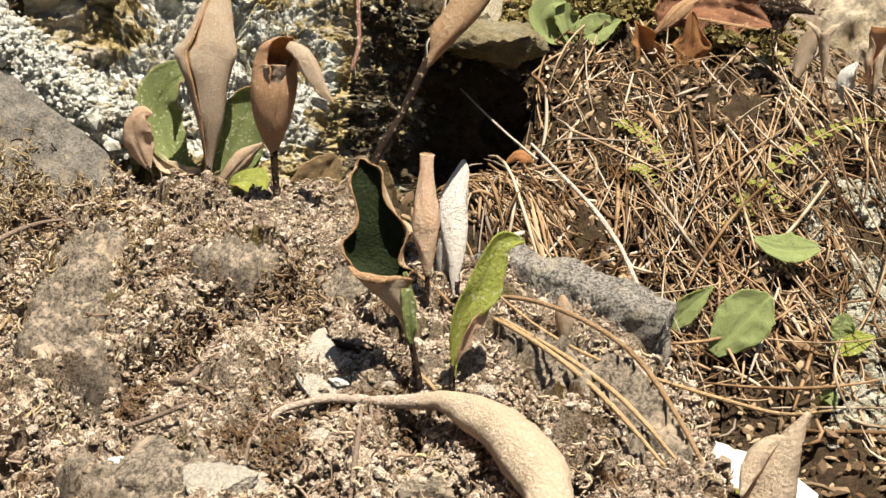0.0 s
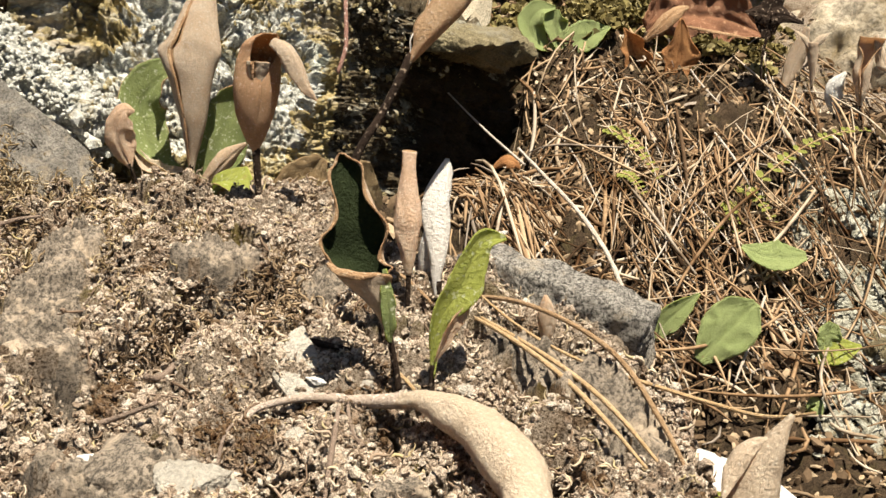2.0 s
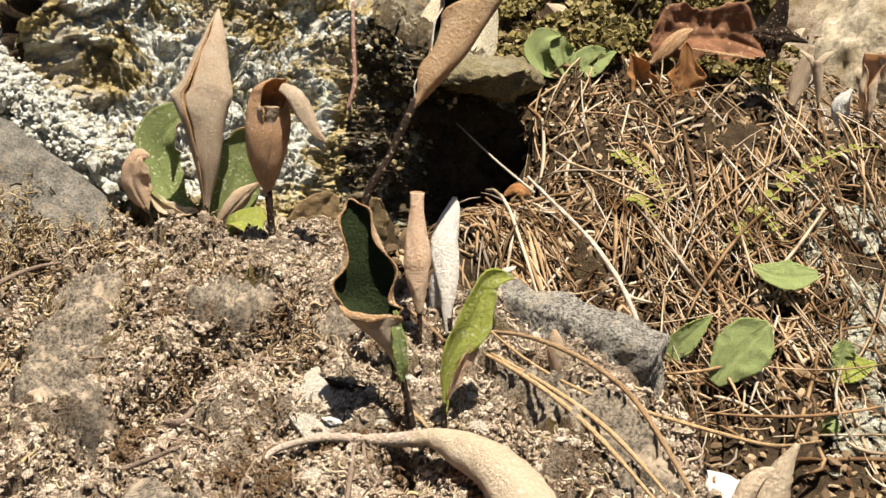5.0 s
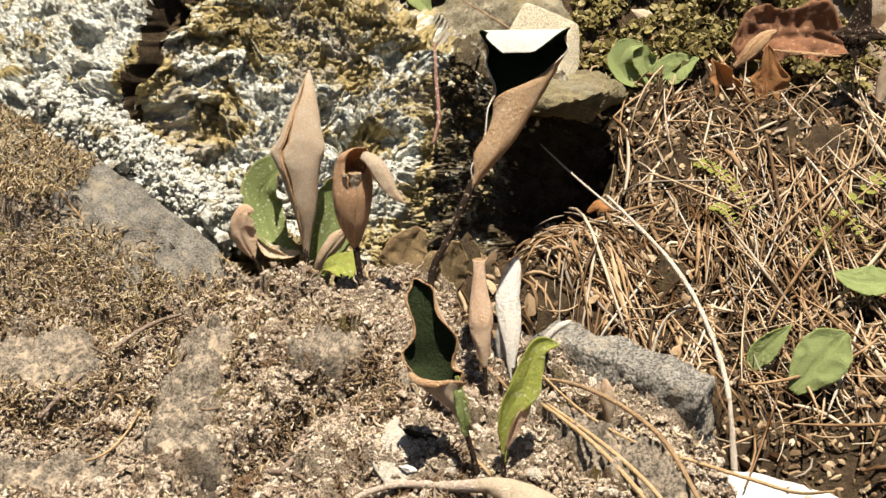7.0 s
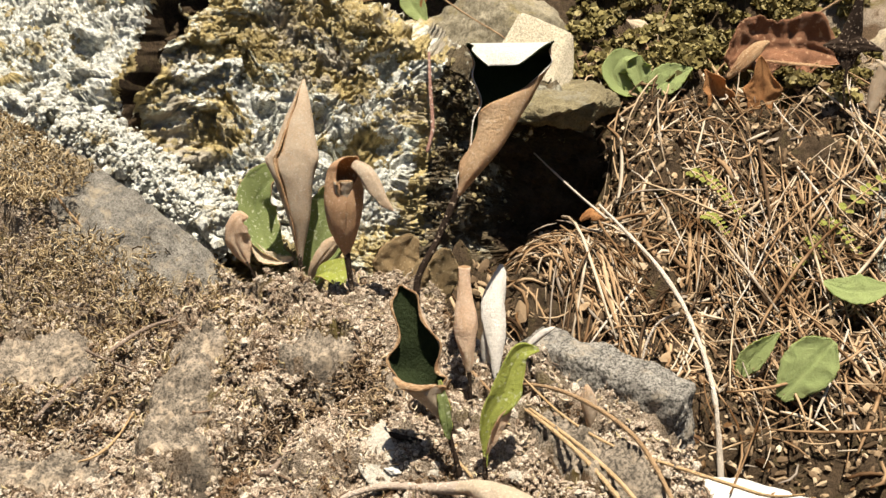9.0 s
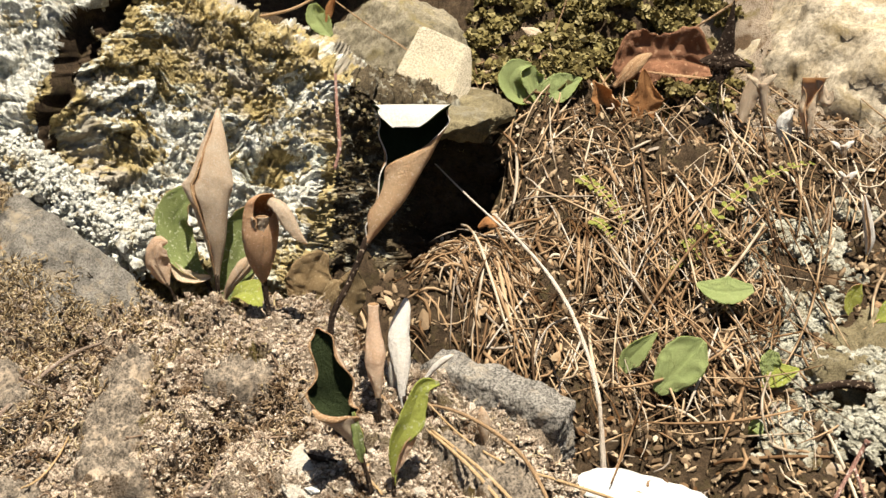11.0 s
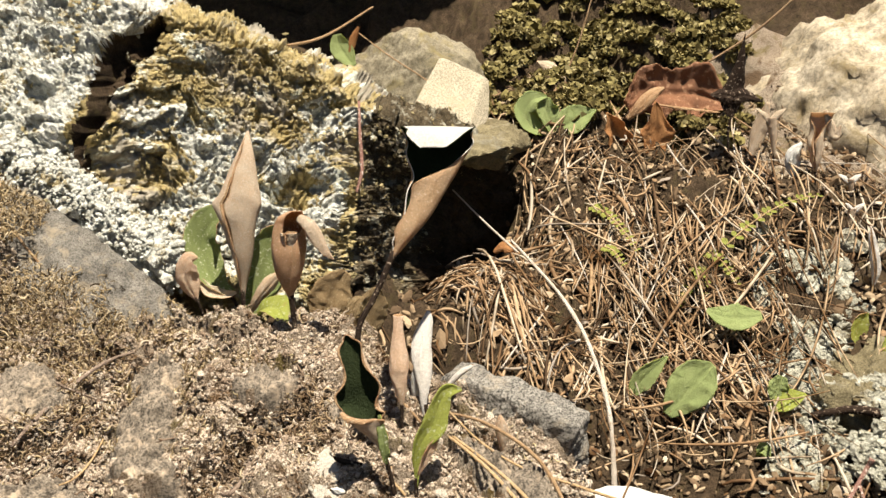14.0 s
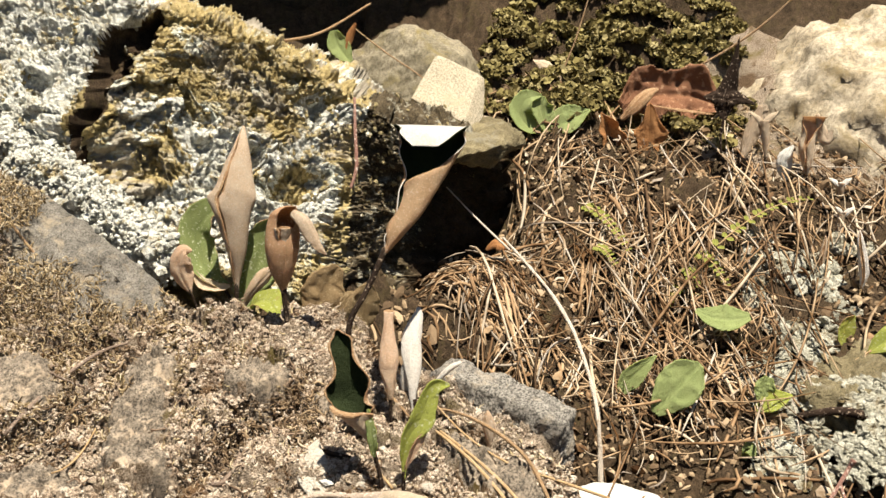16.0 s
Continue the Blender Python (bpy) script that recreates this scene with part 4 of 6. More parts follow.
blade("rolled_lip", ob, [(-5, 9, 6), (1, 6, 17), (9, 7, 27), (16, 11, 34)], [0.6, 3.6, 4.6, 0.8], [DRY, GREEN, RIM], (0.35, -1, -0.2), -0.6, 0.5, 2, seed=5)
ob = frond("small dry tan leaf curled over at the tip", (0.140, 0.640, 0.372), group="dry fern leaves")
stalk(ob, [(-25, -12, -4), (-26, -14, 12), (-29, -18, 24)], [0.9, 0.8, 0.7])
blade("blade", ob, [(-28.5, -18, 22), (-32, -19, 29), (-35, -20, 38), (-32, -20, 46), (-27, -19, 47)], [1.0, 6.0, 7.5, 5.0, 0.6], [DRY, DRYPALE, RIM], (-0.2, -1, 0.2), -0.55, 0.4, 2, seed=6)
ob = frond("small yellow-green leaf lying low on the mound", (0.140, 0.640, 0.372), group="green fern leaves")
stalk(ob, [(2, -8, 2), (4, -11, 12)], [0.8, 0.7])
blade("blade", ob, [(3, -11, 13), (10, -18, 19), (18, -28, 21), (27, -41, 14)], [1.0, 7.0, 8.0, 0.8], [LIME, GREEN, RIM], (0.1, -0.8, 0.9), 0.2, 0.4, 1.5, seed=7)
ob = frond("tan dry leaf with a dark spot behind the crest", (0.2165, 0.628, 0.372), group="dry fern leaves")
stalk(ob, [(-5, 0, -42), (-4, 0, -4), (-3, 0, 8)], [1.0, 1.0, 0.9])
blade("blade", ob, [(-3, 0, 4), (-3, 0, 14), (-1, -1, 25), (1.0, -2, 34)], [3.0, 8.5, 8.5, 2.0], [DEAD, GREEN, RIM], (0.15, -1, 0.1), -0.3, 0.4, 1.5, seed=8)
blade("folded_side", ob, [(-11, -3, 10), (-13, -4, 18), (-10, -4, 26), (-6, -3, 29)], [1.0, 4.5, 4.0, 0.6], [DEAD, GREEN, RIM], (-0.3, -1, 0.1), -0.4, 0.4, 1.5, seed=9)
ob = frond("brown dead leaf against the foot of the boulder", (0.172, 0.690, 0.372), group="dry fern leaves")
stalk(ob, [(0, -3, -4), (0, -2, 4)], [1.0, 0.9])
blade("blade", ob, [(-8, -2, -2), (-4, -1, 8), (0, 0, 18), (6, 1, 27)], [9.0, 14.0, 11.0, 3.0], [DEAD, DRYPALE, RIM], (0.1, -1, 0.1), 0.15, 0.5, 1.5, seed=10)

# cup-shaped leaf
ob = frond("dry tan leaf curled into a cup with a drooping flap", (0.1915, 0.576, 0.386), group="dry fern leaves")
stalk(ob, [(0.5, 0, -5), (0, 0, 0), (-1.4, 0, 13), (-2.6, 0, 24), (-3.2, 0, 31)], [1.3, 1.25, 1.3, 1.5, 1.8])
rolled("blade", ob, [(-3.0, 0, 25, 1.2, 1.3, 6, 378), (-3.4, 0, 31, 4.2, 3.8, 6, 378), (-3.6, 0, 38, 7.0, 5.9, 6, 378), (-3.4, 0, 46, 8.4, 7.0, 8, 378), (-3.2, 0.3, 52, 8.6, 7.0, 12, 374), (-3.2, 0.6, 55.5, 8.4, 6.8, 22, 364),
                     (-3.0, 0.8, 58, 8.3, 6.7, 44, 344), (-2.6, 0.6, 61.5, 7.7, 6.3, 58, 340), (-2.0, -0.4, 64.5, 6.7, 5.8, 66, 338), (-0.8, -1.6, 66.8, 4.9, 4.3, 72, 328), (0.8, -2.6, 68.2, 3.0, 2.2, 80, 310), (2.4, -4, 68.6, 1.4, 0.9, 90, 300)], [DRYSHADE, RIM, RIM], 72, 44, 0.15, 0.05, 4, seed=5, rim=0)
rolled("inner_scroll", ob, [(-2.5, -4.0, 46, 1.2, 1.2, -20, 335), (-2.5, -4.6, 50, 2.6, 2.0, -20, 335), (-2.4, -5.0, 55.0, 3.8, 2.8, -20, 335), (-2.2, -5.2, 58.0, 4.2, 3.2, -20, 335)], [DRYPALE, RIM, RIM], 24, 28, 0.3, 0.2, 3, seed=2)
blade("flap", ob, [(3, -5, 67), (8.5, -8, 65), (13, -9.5, 59), (17, -10, 51), (20, -9, 46)], [3.0, 4.6, 4.8, 3.6, 0.5], FELT, (0.9, -0.75, 0.75), -0.75, 0.3, 2, seed=2)

# trumpet-shaped leaf
ob = frond("tall dry leaf rolled into a trumpet, whitish hood painted sunlit", (0.262, 0.490, 0.370), group="dry fern leaves")
stalk(ob, [(3, 2, -6), (0, 3, 6), (-8, 8, 28), (-10.8, 11.7, 48), (-4.4, 15.3, 62), (0.4, 18.3, 73), (3.2, 20, 80)], [1.3, 1.3, 1.25, 1.25, 1.2, 1.3, 1.5], label="dark stalk flecked with pale scales")
# past tip_from the whitish felt also carries the sun on the hood
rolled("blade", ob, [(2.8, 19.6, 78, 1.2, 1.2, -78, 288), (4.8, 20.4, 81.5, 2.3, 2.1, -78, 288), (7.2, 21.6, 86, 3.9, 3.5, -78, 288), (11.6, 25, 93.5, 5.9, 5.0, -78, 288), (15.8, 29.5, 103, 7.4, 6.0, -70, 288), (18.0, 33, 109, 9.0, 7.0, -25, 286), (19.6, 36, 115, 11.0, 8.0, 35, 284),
                     (20.6, 39, 121, 13.4, 8.2, 72, 280), (20.9, 41, 126, 14.8, 6.6, 88, 274), (20.9, 38, 129.6, 14.6, 5.4, 92, 268), (20.4, 33, 129.6, 13.4, 4.6, 95, 265), (19.4, 28.5, 126.8, 10.6, 3.6, 92, 268), (18.0, 26.0, 122.2, 5.0, 2.0, 94, 266)], [DRYSHADE, INNER, RIM], 84, 44, 1.1, 0.06, 5, seed=8, tip=DRYGREY, tip_from=0.70)

# dark hollow leaf and the bright one beside it
ob = frond("hollow curled leaf, dark green inside with brown rims", (0.2718, 0.472, 0.366), group="green fern leaves")
stalk(ob, [(0.5, 0, -4), (0, 0, 0), (-1.6, 0, 6), (-3.4, 0, 12.5), (-4.2, 0, 15)], [0.9, 0.9, 0.9, 1.0, 1.1])
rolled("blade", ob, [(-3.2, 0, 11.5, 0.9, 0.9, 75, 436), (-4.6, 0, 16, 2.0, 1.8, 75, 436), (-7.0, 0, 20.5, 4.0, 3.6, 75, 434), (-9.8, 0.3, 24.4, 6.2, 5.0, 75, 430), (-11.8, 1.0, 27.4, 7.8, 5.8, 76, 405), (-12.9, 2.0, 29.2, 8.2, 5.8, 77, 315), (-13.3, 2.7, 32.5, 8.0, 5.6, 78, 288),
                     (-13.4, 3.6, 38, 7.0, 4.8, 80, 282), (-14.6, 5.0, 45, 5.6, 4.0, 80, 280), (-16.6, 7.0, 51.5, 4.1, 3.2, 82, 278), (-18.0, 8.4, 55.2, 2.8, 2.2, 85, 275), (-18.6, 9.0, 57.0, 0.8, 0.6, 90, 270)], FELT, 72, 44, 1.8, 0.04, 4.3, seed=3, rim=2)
blade("curled_lip", ob, [(-20.0, -2.5, 29.5), (-16.5, -5.6, 28.4), (-11.5, -6.4, 28.0), (-6.0, -4.2, 28.0)], [0.6, 1.3, 1.4, 0.5], [RIM, DRY, RIM], (0, -0.8, 0.6), -0.7, 0.3, 2, seed=4)
blade("green_margin", ob, [(-2.4, -2.5, 9.5), (-3.0, -3.6, 15), (-4.0, -3.6, 22), (-5.4, -2.2, 29)], [0.4, 1.7, 1.8, 0.4], [GREEN, LIME, LIME], (0.2, -1, 0.1), 0.2, 0.3, 3, seed=1)
ob = frond("bright yellow-green twisted leaf lit through by the sun", (0.2815, 0.4705, 0.3655), group="green fern leaves")
stalk(ob, [(0.4, 0, -4), (0, 0, 0), (0.1, 0, 5)], [0.8, 0.8, 0.8])
blade("blade", ob, [(0, 0, 2), (0, 0, 8.5), (1.2, 0, 17.5), (5.4, 0.8, 25), (7.4, 2, 31), (10.8, 3.5, 38), (16.6, 4, 39.4)], [0.7, 1.1, 2.6, 4.6, 4.0, 2.9, 0.4], [LIME, GREEN, LIME], [(-0.3, -1, 0.3), (0.1, -1, 0.4), (0.5, -0.9, 0.5), (0.0, -0.7, 0.8)], 0.40, 0.9, 1.8, seed=6)
blade("folded_back", ob, [(0.8, -0.5, 6), (2.4, -0.8, 11), (4.8, -0.6, 16.5), (8.4, 0.2, 22.5)], [0.4, 1.4, 1.9, 0.5], [DRY, DRYPALE, RIM], (0.55, -1, -0.05), 0.3, 0.3, 2, seed=2)

# the two rolled leaves between them
ob = frond("brown dry leaf rolled into a narrow scroll", (0.2655, 0.506, 0.374), group="dry fern leaves")
stalk(ob, [(1, 0, -6), (0.6, 0, 0), (0.2, 0, 10), (-0.6, 0, 20)], [0.7, 0.7, 0.75, 1.0])
rolled("blade", ob, [(0, 0, 12, 0.9, 0.9, 150, 530), (-0.6, 0.9, 17.7, 2.2, 2.0, 150, 530), (-1.3, 2.4, 24.2, 3.6, 3.0, 150, 530), (-1.5, 4.3, 30.7, 4.0, 3.2, 150, 530), (-1.9, 6.7, 37.0, 3.0, 2.5, 150, 530), (-2.2, 8.7, 43.6, 2.1, 1.9, 150, 530), (-2.3, 10.6, 47.7, 2.3, 2.1, 150, 530)], [DRY, RIM, RIM], 48, 36, 0.2, 0.22, 3, seed=4, lump=0.4)
ob = frond("bleached grey-white leaf rolled into a pointed scroll", (0.2720, 0.520, 0.374), group="dry fern leaves")
stalk(ob, [(1.5, 0, -6), (0.5, 0, 0), (0.4, 0, 8)], [0.8, 0.8, 1.0])
rolled("blade", ob, [(0.0, 0, 3, 0.9, 0.9, 150, 512), (-0.6, 0.9, 8.7, 1.4, 1.3, 150, 512), (-0.7, 2.8, 14, 2.4, 2.2, 150, 512), (-1.1, 5.7, 20.1, 3.5, 3.0, 150, 512), (-2.0, 9.6, 27.1, 4.3, 3.4, 150, 512), (-2.1, 12.5, 32.4, 4.3, 3.1, 150, 512), (-0.9, 15.4, 37.8, 3.3, 2.4, 150, 512), (0.3, 17.9, 41.8, 2.0, 1.6, 150, 512), (0.7, 19.4, 44.5, 0.6, 0.5, 150, 512)], [DRYGREY, DRYPALE, RIM], 48, 36, 0.3, 0.18, 3, seed=9, lump=0.4)
ob = frond("short bleached scroll leaf beside the pointed one", (0.2700, 0.528, 0.376), group="dry fern leaves")
rolled("blade", ob, [(-2, 0, -3, 0.8, 0.8, 150, 512), (-3, 0, 8, 3.0, 2.6, 150, 512), (-2.8, 0, 16, 3.4, 3.0, 150, 512), (-1.8, 0, 23, 2.2, 2.0, 150, 512), (-1.4, 0, 27, 0.5, 0.5, 150, 512)], [DRYGREY, DRYPALE, RIM], 32, 28, 0.3, 0.18, 3, seed=12)
ob = frond("thin grey finger-like rolled leaf pointing sideways", (0.2760, 0.524, 0.376), group="dry fern leaves")
rolled("blade", ob, [(0, 0, -3, 0.6, 0.6, 150, 512), (1, 0, 6, 0.7, 0.7, 150, 512), (5, 0, 13, 1.1, 1.1, 150, 512), (9, 0, 18, 1.9, 1.7, 150, 512), (13, 0, 21.5, 2.0, 1.6, 150, 512), (15.5, 0, 23, 0.6, 0.5, 150, 512)], [DRYGREY, DRYPALE, RIM], 32, 20, 0.2, 0.2, 3, seed=13)
ob = frond("tiny dry bud-like leaf on the soil", (0.3070, 0.512, 0.368), group="dry fern leaves")
rolled("blade", ob, [(0.6, 0, -2, 0.5, 0.5, 150, 512), (0.4, 0, 4, 2.0, 1.8, 150, 512), (0, 0, 9, 2.7, 2.2, 150, 512), (-0.4, 0, 13, 1.8, 1.6, 150, 512), (-0.8, 0, 15.5, 0.5, 0.5, 150, 512)], [DRY, INNER, RIM], 28, 22, 0.2, 0.18, 3, seed=14)

# large dry leaf lying in front
def lying_leaf():
    ob = frond("large pale felted dry leaf lying on the soil", (0.25, 0.455, 0.36), group="dry fern leaves")
    base = np.array([0.25, 0.455, 0.36])
    path = np.array([(0.2320, 0.4535, 0.3485), (0.2349, 0.4560, 0.3527), (0.2376, 0.4600, 0.3556), (0.2441, 0.4625, 0.3579), (0.2521, 0.4645, 0.3594), (0.2660, 0.4650, 0.3602), (0.2780, 0.4638, 0.3625)])
    v, f = tube(spline(path, 30) - base, [0.0010, 0.0010, 0.0010, 0.0011, 0.0016, 0.0024], 8)
    part("stalk", mesh_of("stalk", v, f, FELTSTALK), ob)
    c = spline(np.array([(0.2710, 0.4648, 0.3612), (0.2800, 0.4625, 0.3632), (0.2900, 0.4580, 0.3626), (0.3005, 0.4505, 0.3608), (0.3085, 0.4405, 0.3575), (0.3125, 0.4290, 0.3535), (0.3125, 0.4170, 0.3490)]), 60)
    h = np.interp(np.linspace(0, 1, 60), [0, 0.15, 0.35, 0.6, 0.85, 1], [0.0012, 0.0028, 0.0058, 0.0076, 0.0054, 0.0006])
    t = np.gradient(c, axis=0)
    t /= np.linalg.norm(t, axis=1)[:, None]
    side = np.cross(t, (0, 0, 1.0))
    side /= np.linalg.norm(side, axis=1)[:, None]
    up = np.cross(side, t)
    th = np.radians(np.linspace(-118, 128, 30))
    bulge = 1 + 0.10 * fbm(np.stack([np.repeat(np.arange(60) * 0.2, 30), np.tile(th, 60), np.zeros(1800)], 1), 3).reshape(60, 30)
    P = c[:, None, :] + (h[:, None] * bulge)[..., None] * (side[:, None, :] * np.sin(th)[None, :, None] * 1.0 + up[:, None, :] * np.cos(th)[None, :, None] * 0.85)
    solid(part("blade", mesh_of("blade", (P - base).reshape(-1, 3), grid_faces(60, 30)[:, ::-1], [DRYPALE, DRY, RIM]), ob))


lying_leaf()
ob = frond("beige curled dry leaf at the edge of the mound", (0.3620, 0.452, 0.352), group="dry fern leaves")
blade("blade", ob, [(-2, -6, -6), (-1.5, -4, 2), (1, -2, 10), (4, 0, 17), (8, 2, 23)], [4.5, 6.5, 5.5, 3.0, 0.8], [DRYPALE, DRY, RIM], (-0.35, -1, 0.4), -0.8, 0.6, 2, seed=3)
blade("rolled_lip", ob, [(-8, -4, 4), (-5.5, -1, 10), (-2, 1, 15), (3, 2, 17)], [0.6, 2.4, 2.4, 0.6], [DRYPALE, DRY, RIM], (-0.4, -0.7, 0.8), -0.6, 0.3, 2, seed=5)

ob = thing("grass_blade", "narrow yellow-green grass blade reaching out of the soil", "grass", "grass blades at the mound's edge", at=(0.362, 0.470, 0.345))
blade("blade", ob, [(-12, 2, 1), (-2, 0, 2), (8, -4, -1), (22, -10, -8)], [0.4, 0.9, 0.9, 0.2], [LIME, GREEN, LIME], (0.1, -0.5, 0.9), 0.5, 0.1, 1, 24, 5, seed=3)
ob = thing("grass_blade", "thin pale grass blade lying over the soil's edge", "grass", "grass blades at the mound's edge", at=(0.372, 0.455, 0.340))
blade("blade", ob, [(-6, 2, 1), (6, 0, 1), (20, -4, -3), (40, -8, -9)], [0.4, 0.8, 0.8, 0.2], [LIME, GREEN, LIME], (0.1, -0.5, 0.9), 0.5, 0.1, 1, 24, 5, seed=4)

# pale lichen along the back of the slab
v, f = band_of_lichen()
tagged(new("lichen_edging", mesh_of("lichen_edging", v, np.asarray(f), CRUST, False)), "bright white lichen crust on the slab's back edge", "lichen", kind="stuff")

r = np.random.default_rng(61)
k = r.uniform(0, 1, 900)
pos = np.stack([0.030 + 0.090 * k, 0.668 + 0.012 * k, 0.412 - 0.034 * k], 1) + r.normal(0, 1, (900, 3)) * np.array([0.005, 0.006, 0.004])
v, f = scatter_clods(pos, frames_on(np.tile([[0.1, -0.5, 0.85]], (900, 1)), r, 0.7), 0.0024 * r.lognormal(0, 0.3, 900))
tagged(new("moss_bank", mesh_of("moss_bank", v, f, MOSSCRUST, False)), "dry brown moss heaped between slab and boulder", "moss", kind="stuff")


# ---- fallen needles and twigs on the mound ----
def strip(name, label, points, radii, mat, group="", category="needle", sides=6):
    """A needle or twig along plan points (x, y[, lift in mm]), kept just above the soil."""
    p = np.array([(q[0], q[1], q[2] if len(q) > 2 else 0.0) for q in points], float)
    p = spline(p, 28)
    g = np.where(mound_mask(p[:, 0], p[:, 1]) > 0.6, ground_height(p[:, 0], p[:, 1]), mound_height(p[:, 0], p[:, 1]))
    t = np.linspace(-1, 1, 28)
    fit = np.polyval(np.polyfit(t, g, 2), t)
    z = fit + 0.6 * min(max((g - fit).max(), 0.0), 0.006) + 0.0010 + p[:, 2] * 0.0004
    q = np.stack([p[:, 0], p[:, 1], z], 1)
    base = q[0].copy()
    v, f = tube(q - base, np.array(radii) * 0.001, sides)
    ob = new(name, mesh_of(name, v, f, mat))
    ob.location = base
    return tagged(ob, label, category, group)


TAN = leaf_material("tan_needle", (0.50, 0.32, 0.15), (0.66, 0.47, 0.27), None, 0.1, 0.5, 0.3)
BROWN = leaf_material("brown_needle", (0.30, 0.18, 0.09), (0.44, 0.29, 0.16), None, 0.05, 0.5, 0.3)
GREYTWIG = leaf_material("grey_brown_twig", (0.19, 0.135, 0.10), (0.33, 0.25, 0.195), (0.48, 0.40, 0.33), 0.0, 0.85, 0.1, 420)
G1 = "needles on the mound"
strip("dry_needle", "long straight tan needle lying across the soil", [(0.2804, 0.5052, 2), (0.3118, 0.4722, 3), (0.3376, 0.4446, 2)], [0.5, 0.75, 0.75, 0.4], TAN, G1)
strip("dry_needle", "straight tan needle paired with a longer one", [(0.2895, 0.4973, 2), (0.3209, 0.4675, 3), (0.3408, 0.4489, 2)], [0.5, 0.7, 0.7, 0.4], TAN, G1)
strip("dry_needle", "brown needle running over the stone's foot", [(0.2780, 0.5270, 3), (0.3015, 0.5064, 6), (0.3257, 0.4854, 4), (0.3408, 0.4635, 3), (0.3545, 0.4440, 1)], [0.6, 0.8, 0.8, 0.7, 0.4], BROWN, G1)
strip("dry_twig", "thin pale twig bending out over the gully", [(0.2832, 0.5136, 3), (0.3008, 0.4988, 2.5), (0.3194, 0.4885, 3.5), (0.3378, 0.4855, 4), (0.3560, 0.4800, 3), (0.3670, 0.4720, 5), (0.3760, 0.4640, 12)], [0.35, 0.45, 0.5, 0.6, 0.65, 0.6, 0.3], TAN, G1, "twig")
strip("dry_twig", "small curved pale rootlet at the leaf's foot", [(0.2670, 0.4857, 3), (0.2704, 0.4754, 1), (0.2773, 0.4699, 1)], [0.5, 0.55, 0.5], TAN, G1, "twig")
strip("dry_twig", "brown twig under the large dry leaf", [(0.2587, 0.4637), (0.2620, 0.4500), (0.2640, 0.4400), (0.2655, 0.4322)], [0.5, 0.8, 0.8, 0.5], GREYTWIG, G1, "twig")
strip("dry_twig", "short forked brown twig on the soil", [(0.2606, 0.4640), (0.2645, 0.4560), (0.2690, 0.4505)], [0.4, 0.6, 0.4], GREYTWIG, G1, "twig")
strip("dry_needle", "short orange-brown needle between the leaves", [(0.2550, 0.5250, 2), (0.2630, 0.5200, 2), (0.2720, 0.5130, 2)], [0.4, 0.8, 0.5], BROWN, G1)
strip("dry_twig", "short thick grey twig sunk in the moss", [(0.2075, 0.4570), (0.2090, 0.4660, 1), (0.2105, 0.4765)], [0.9, 1.1, 0.7], GREYTWIG, G1, "twig")
strip("dry_twig", "dark root lying along the soil", [(0.1800, 0.4400), (0.1900, 0.4435, 1), (0.2000, 0.4440, 1), (0.2170, 0.4450)], [0.8, 1.0, 1.0, 0.6], GREYTWIG, G1, "twig")
strip("dry_twig", "thin rootlet near the stones", [(0.2375, 0.4350), (0.2358, 0.4420, 1), (0.2352, 0.4500)], [0.4, 0.5, 0.3], GREYTWIG, G1, "twig")
strip("bark_flake", "dark splintered flake of bark on the soil", [(0.2330, 0.4865, 1), (0.2440, 0.4850, 2), (0.2560, 0.4838, 1)], [0.3, 1.4, 0.5], STALK, "", "bark")
strip("dry_needle", "pale yellow needle on the grey rock", [(0.1340, 0.4600, 2), (0.1330, 0.4780, 2), (0.1313, 0.4965, 2)], [0.4, 0.6, 0.35], TAN, G1)
strip("dry_twig", "crooked dark root across the moss", [(0.0890, 0.4900, 3), (0.0935, 0.5100, 4), (0.0965, 0.5380, 4), (0.1030, 0.5500, 4), (0.1100, 0.5620, 3)], [0.9, 1.2, 1.0, 0.9, 0.6], GREYTWIG, G1, "twig")
strip("dry_twig", "side shoot of dark root on the moss", [(0.0960, 0.5150, 4), (0.1050, 0.5240, 4), (0.1140, 0.5280, 2)], [0.7, 0.6, 0.3], GREYTWIG, G1, "twig")
strip("dry_twig", "reddish dead stem lying on the slab", [(0.0150, 0.600, 38), (0.0450, 0.6050, 26), (0.0640, 0.6080, 18)], [0.8, 0.8, 0.4], BROWN, G1, "twig")


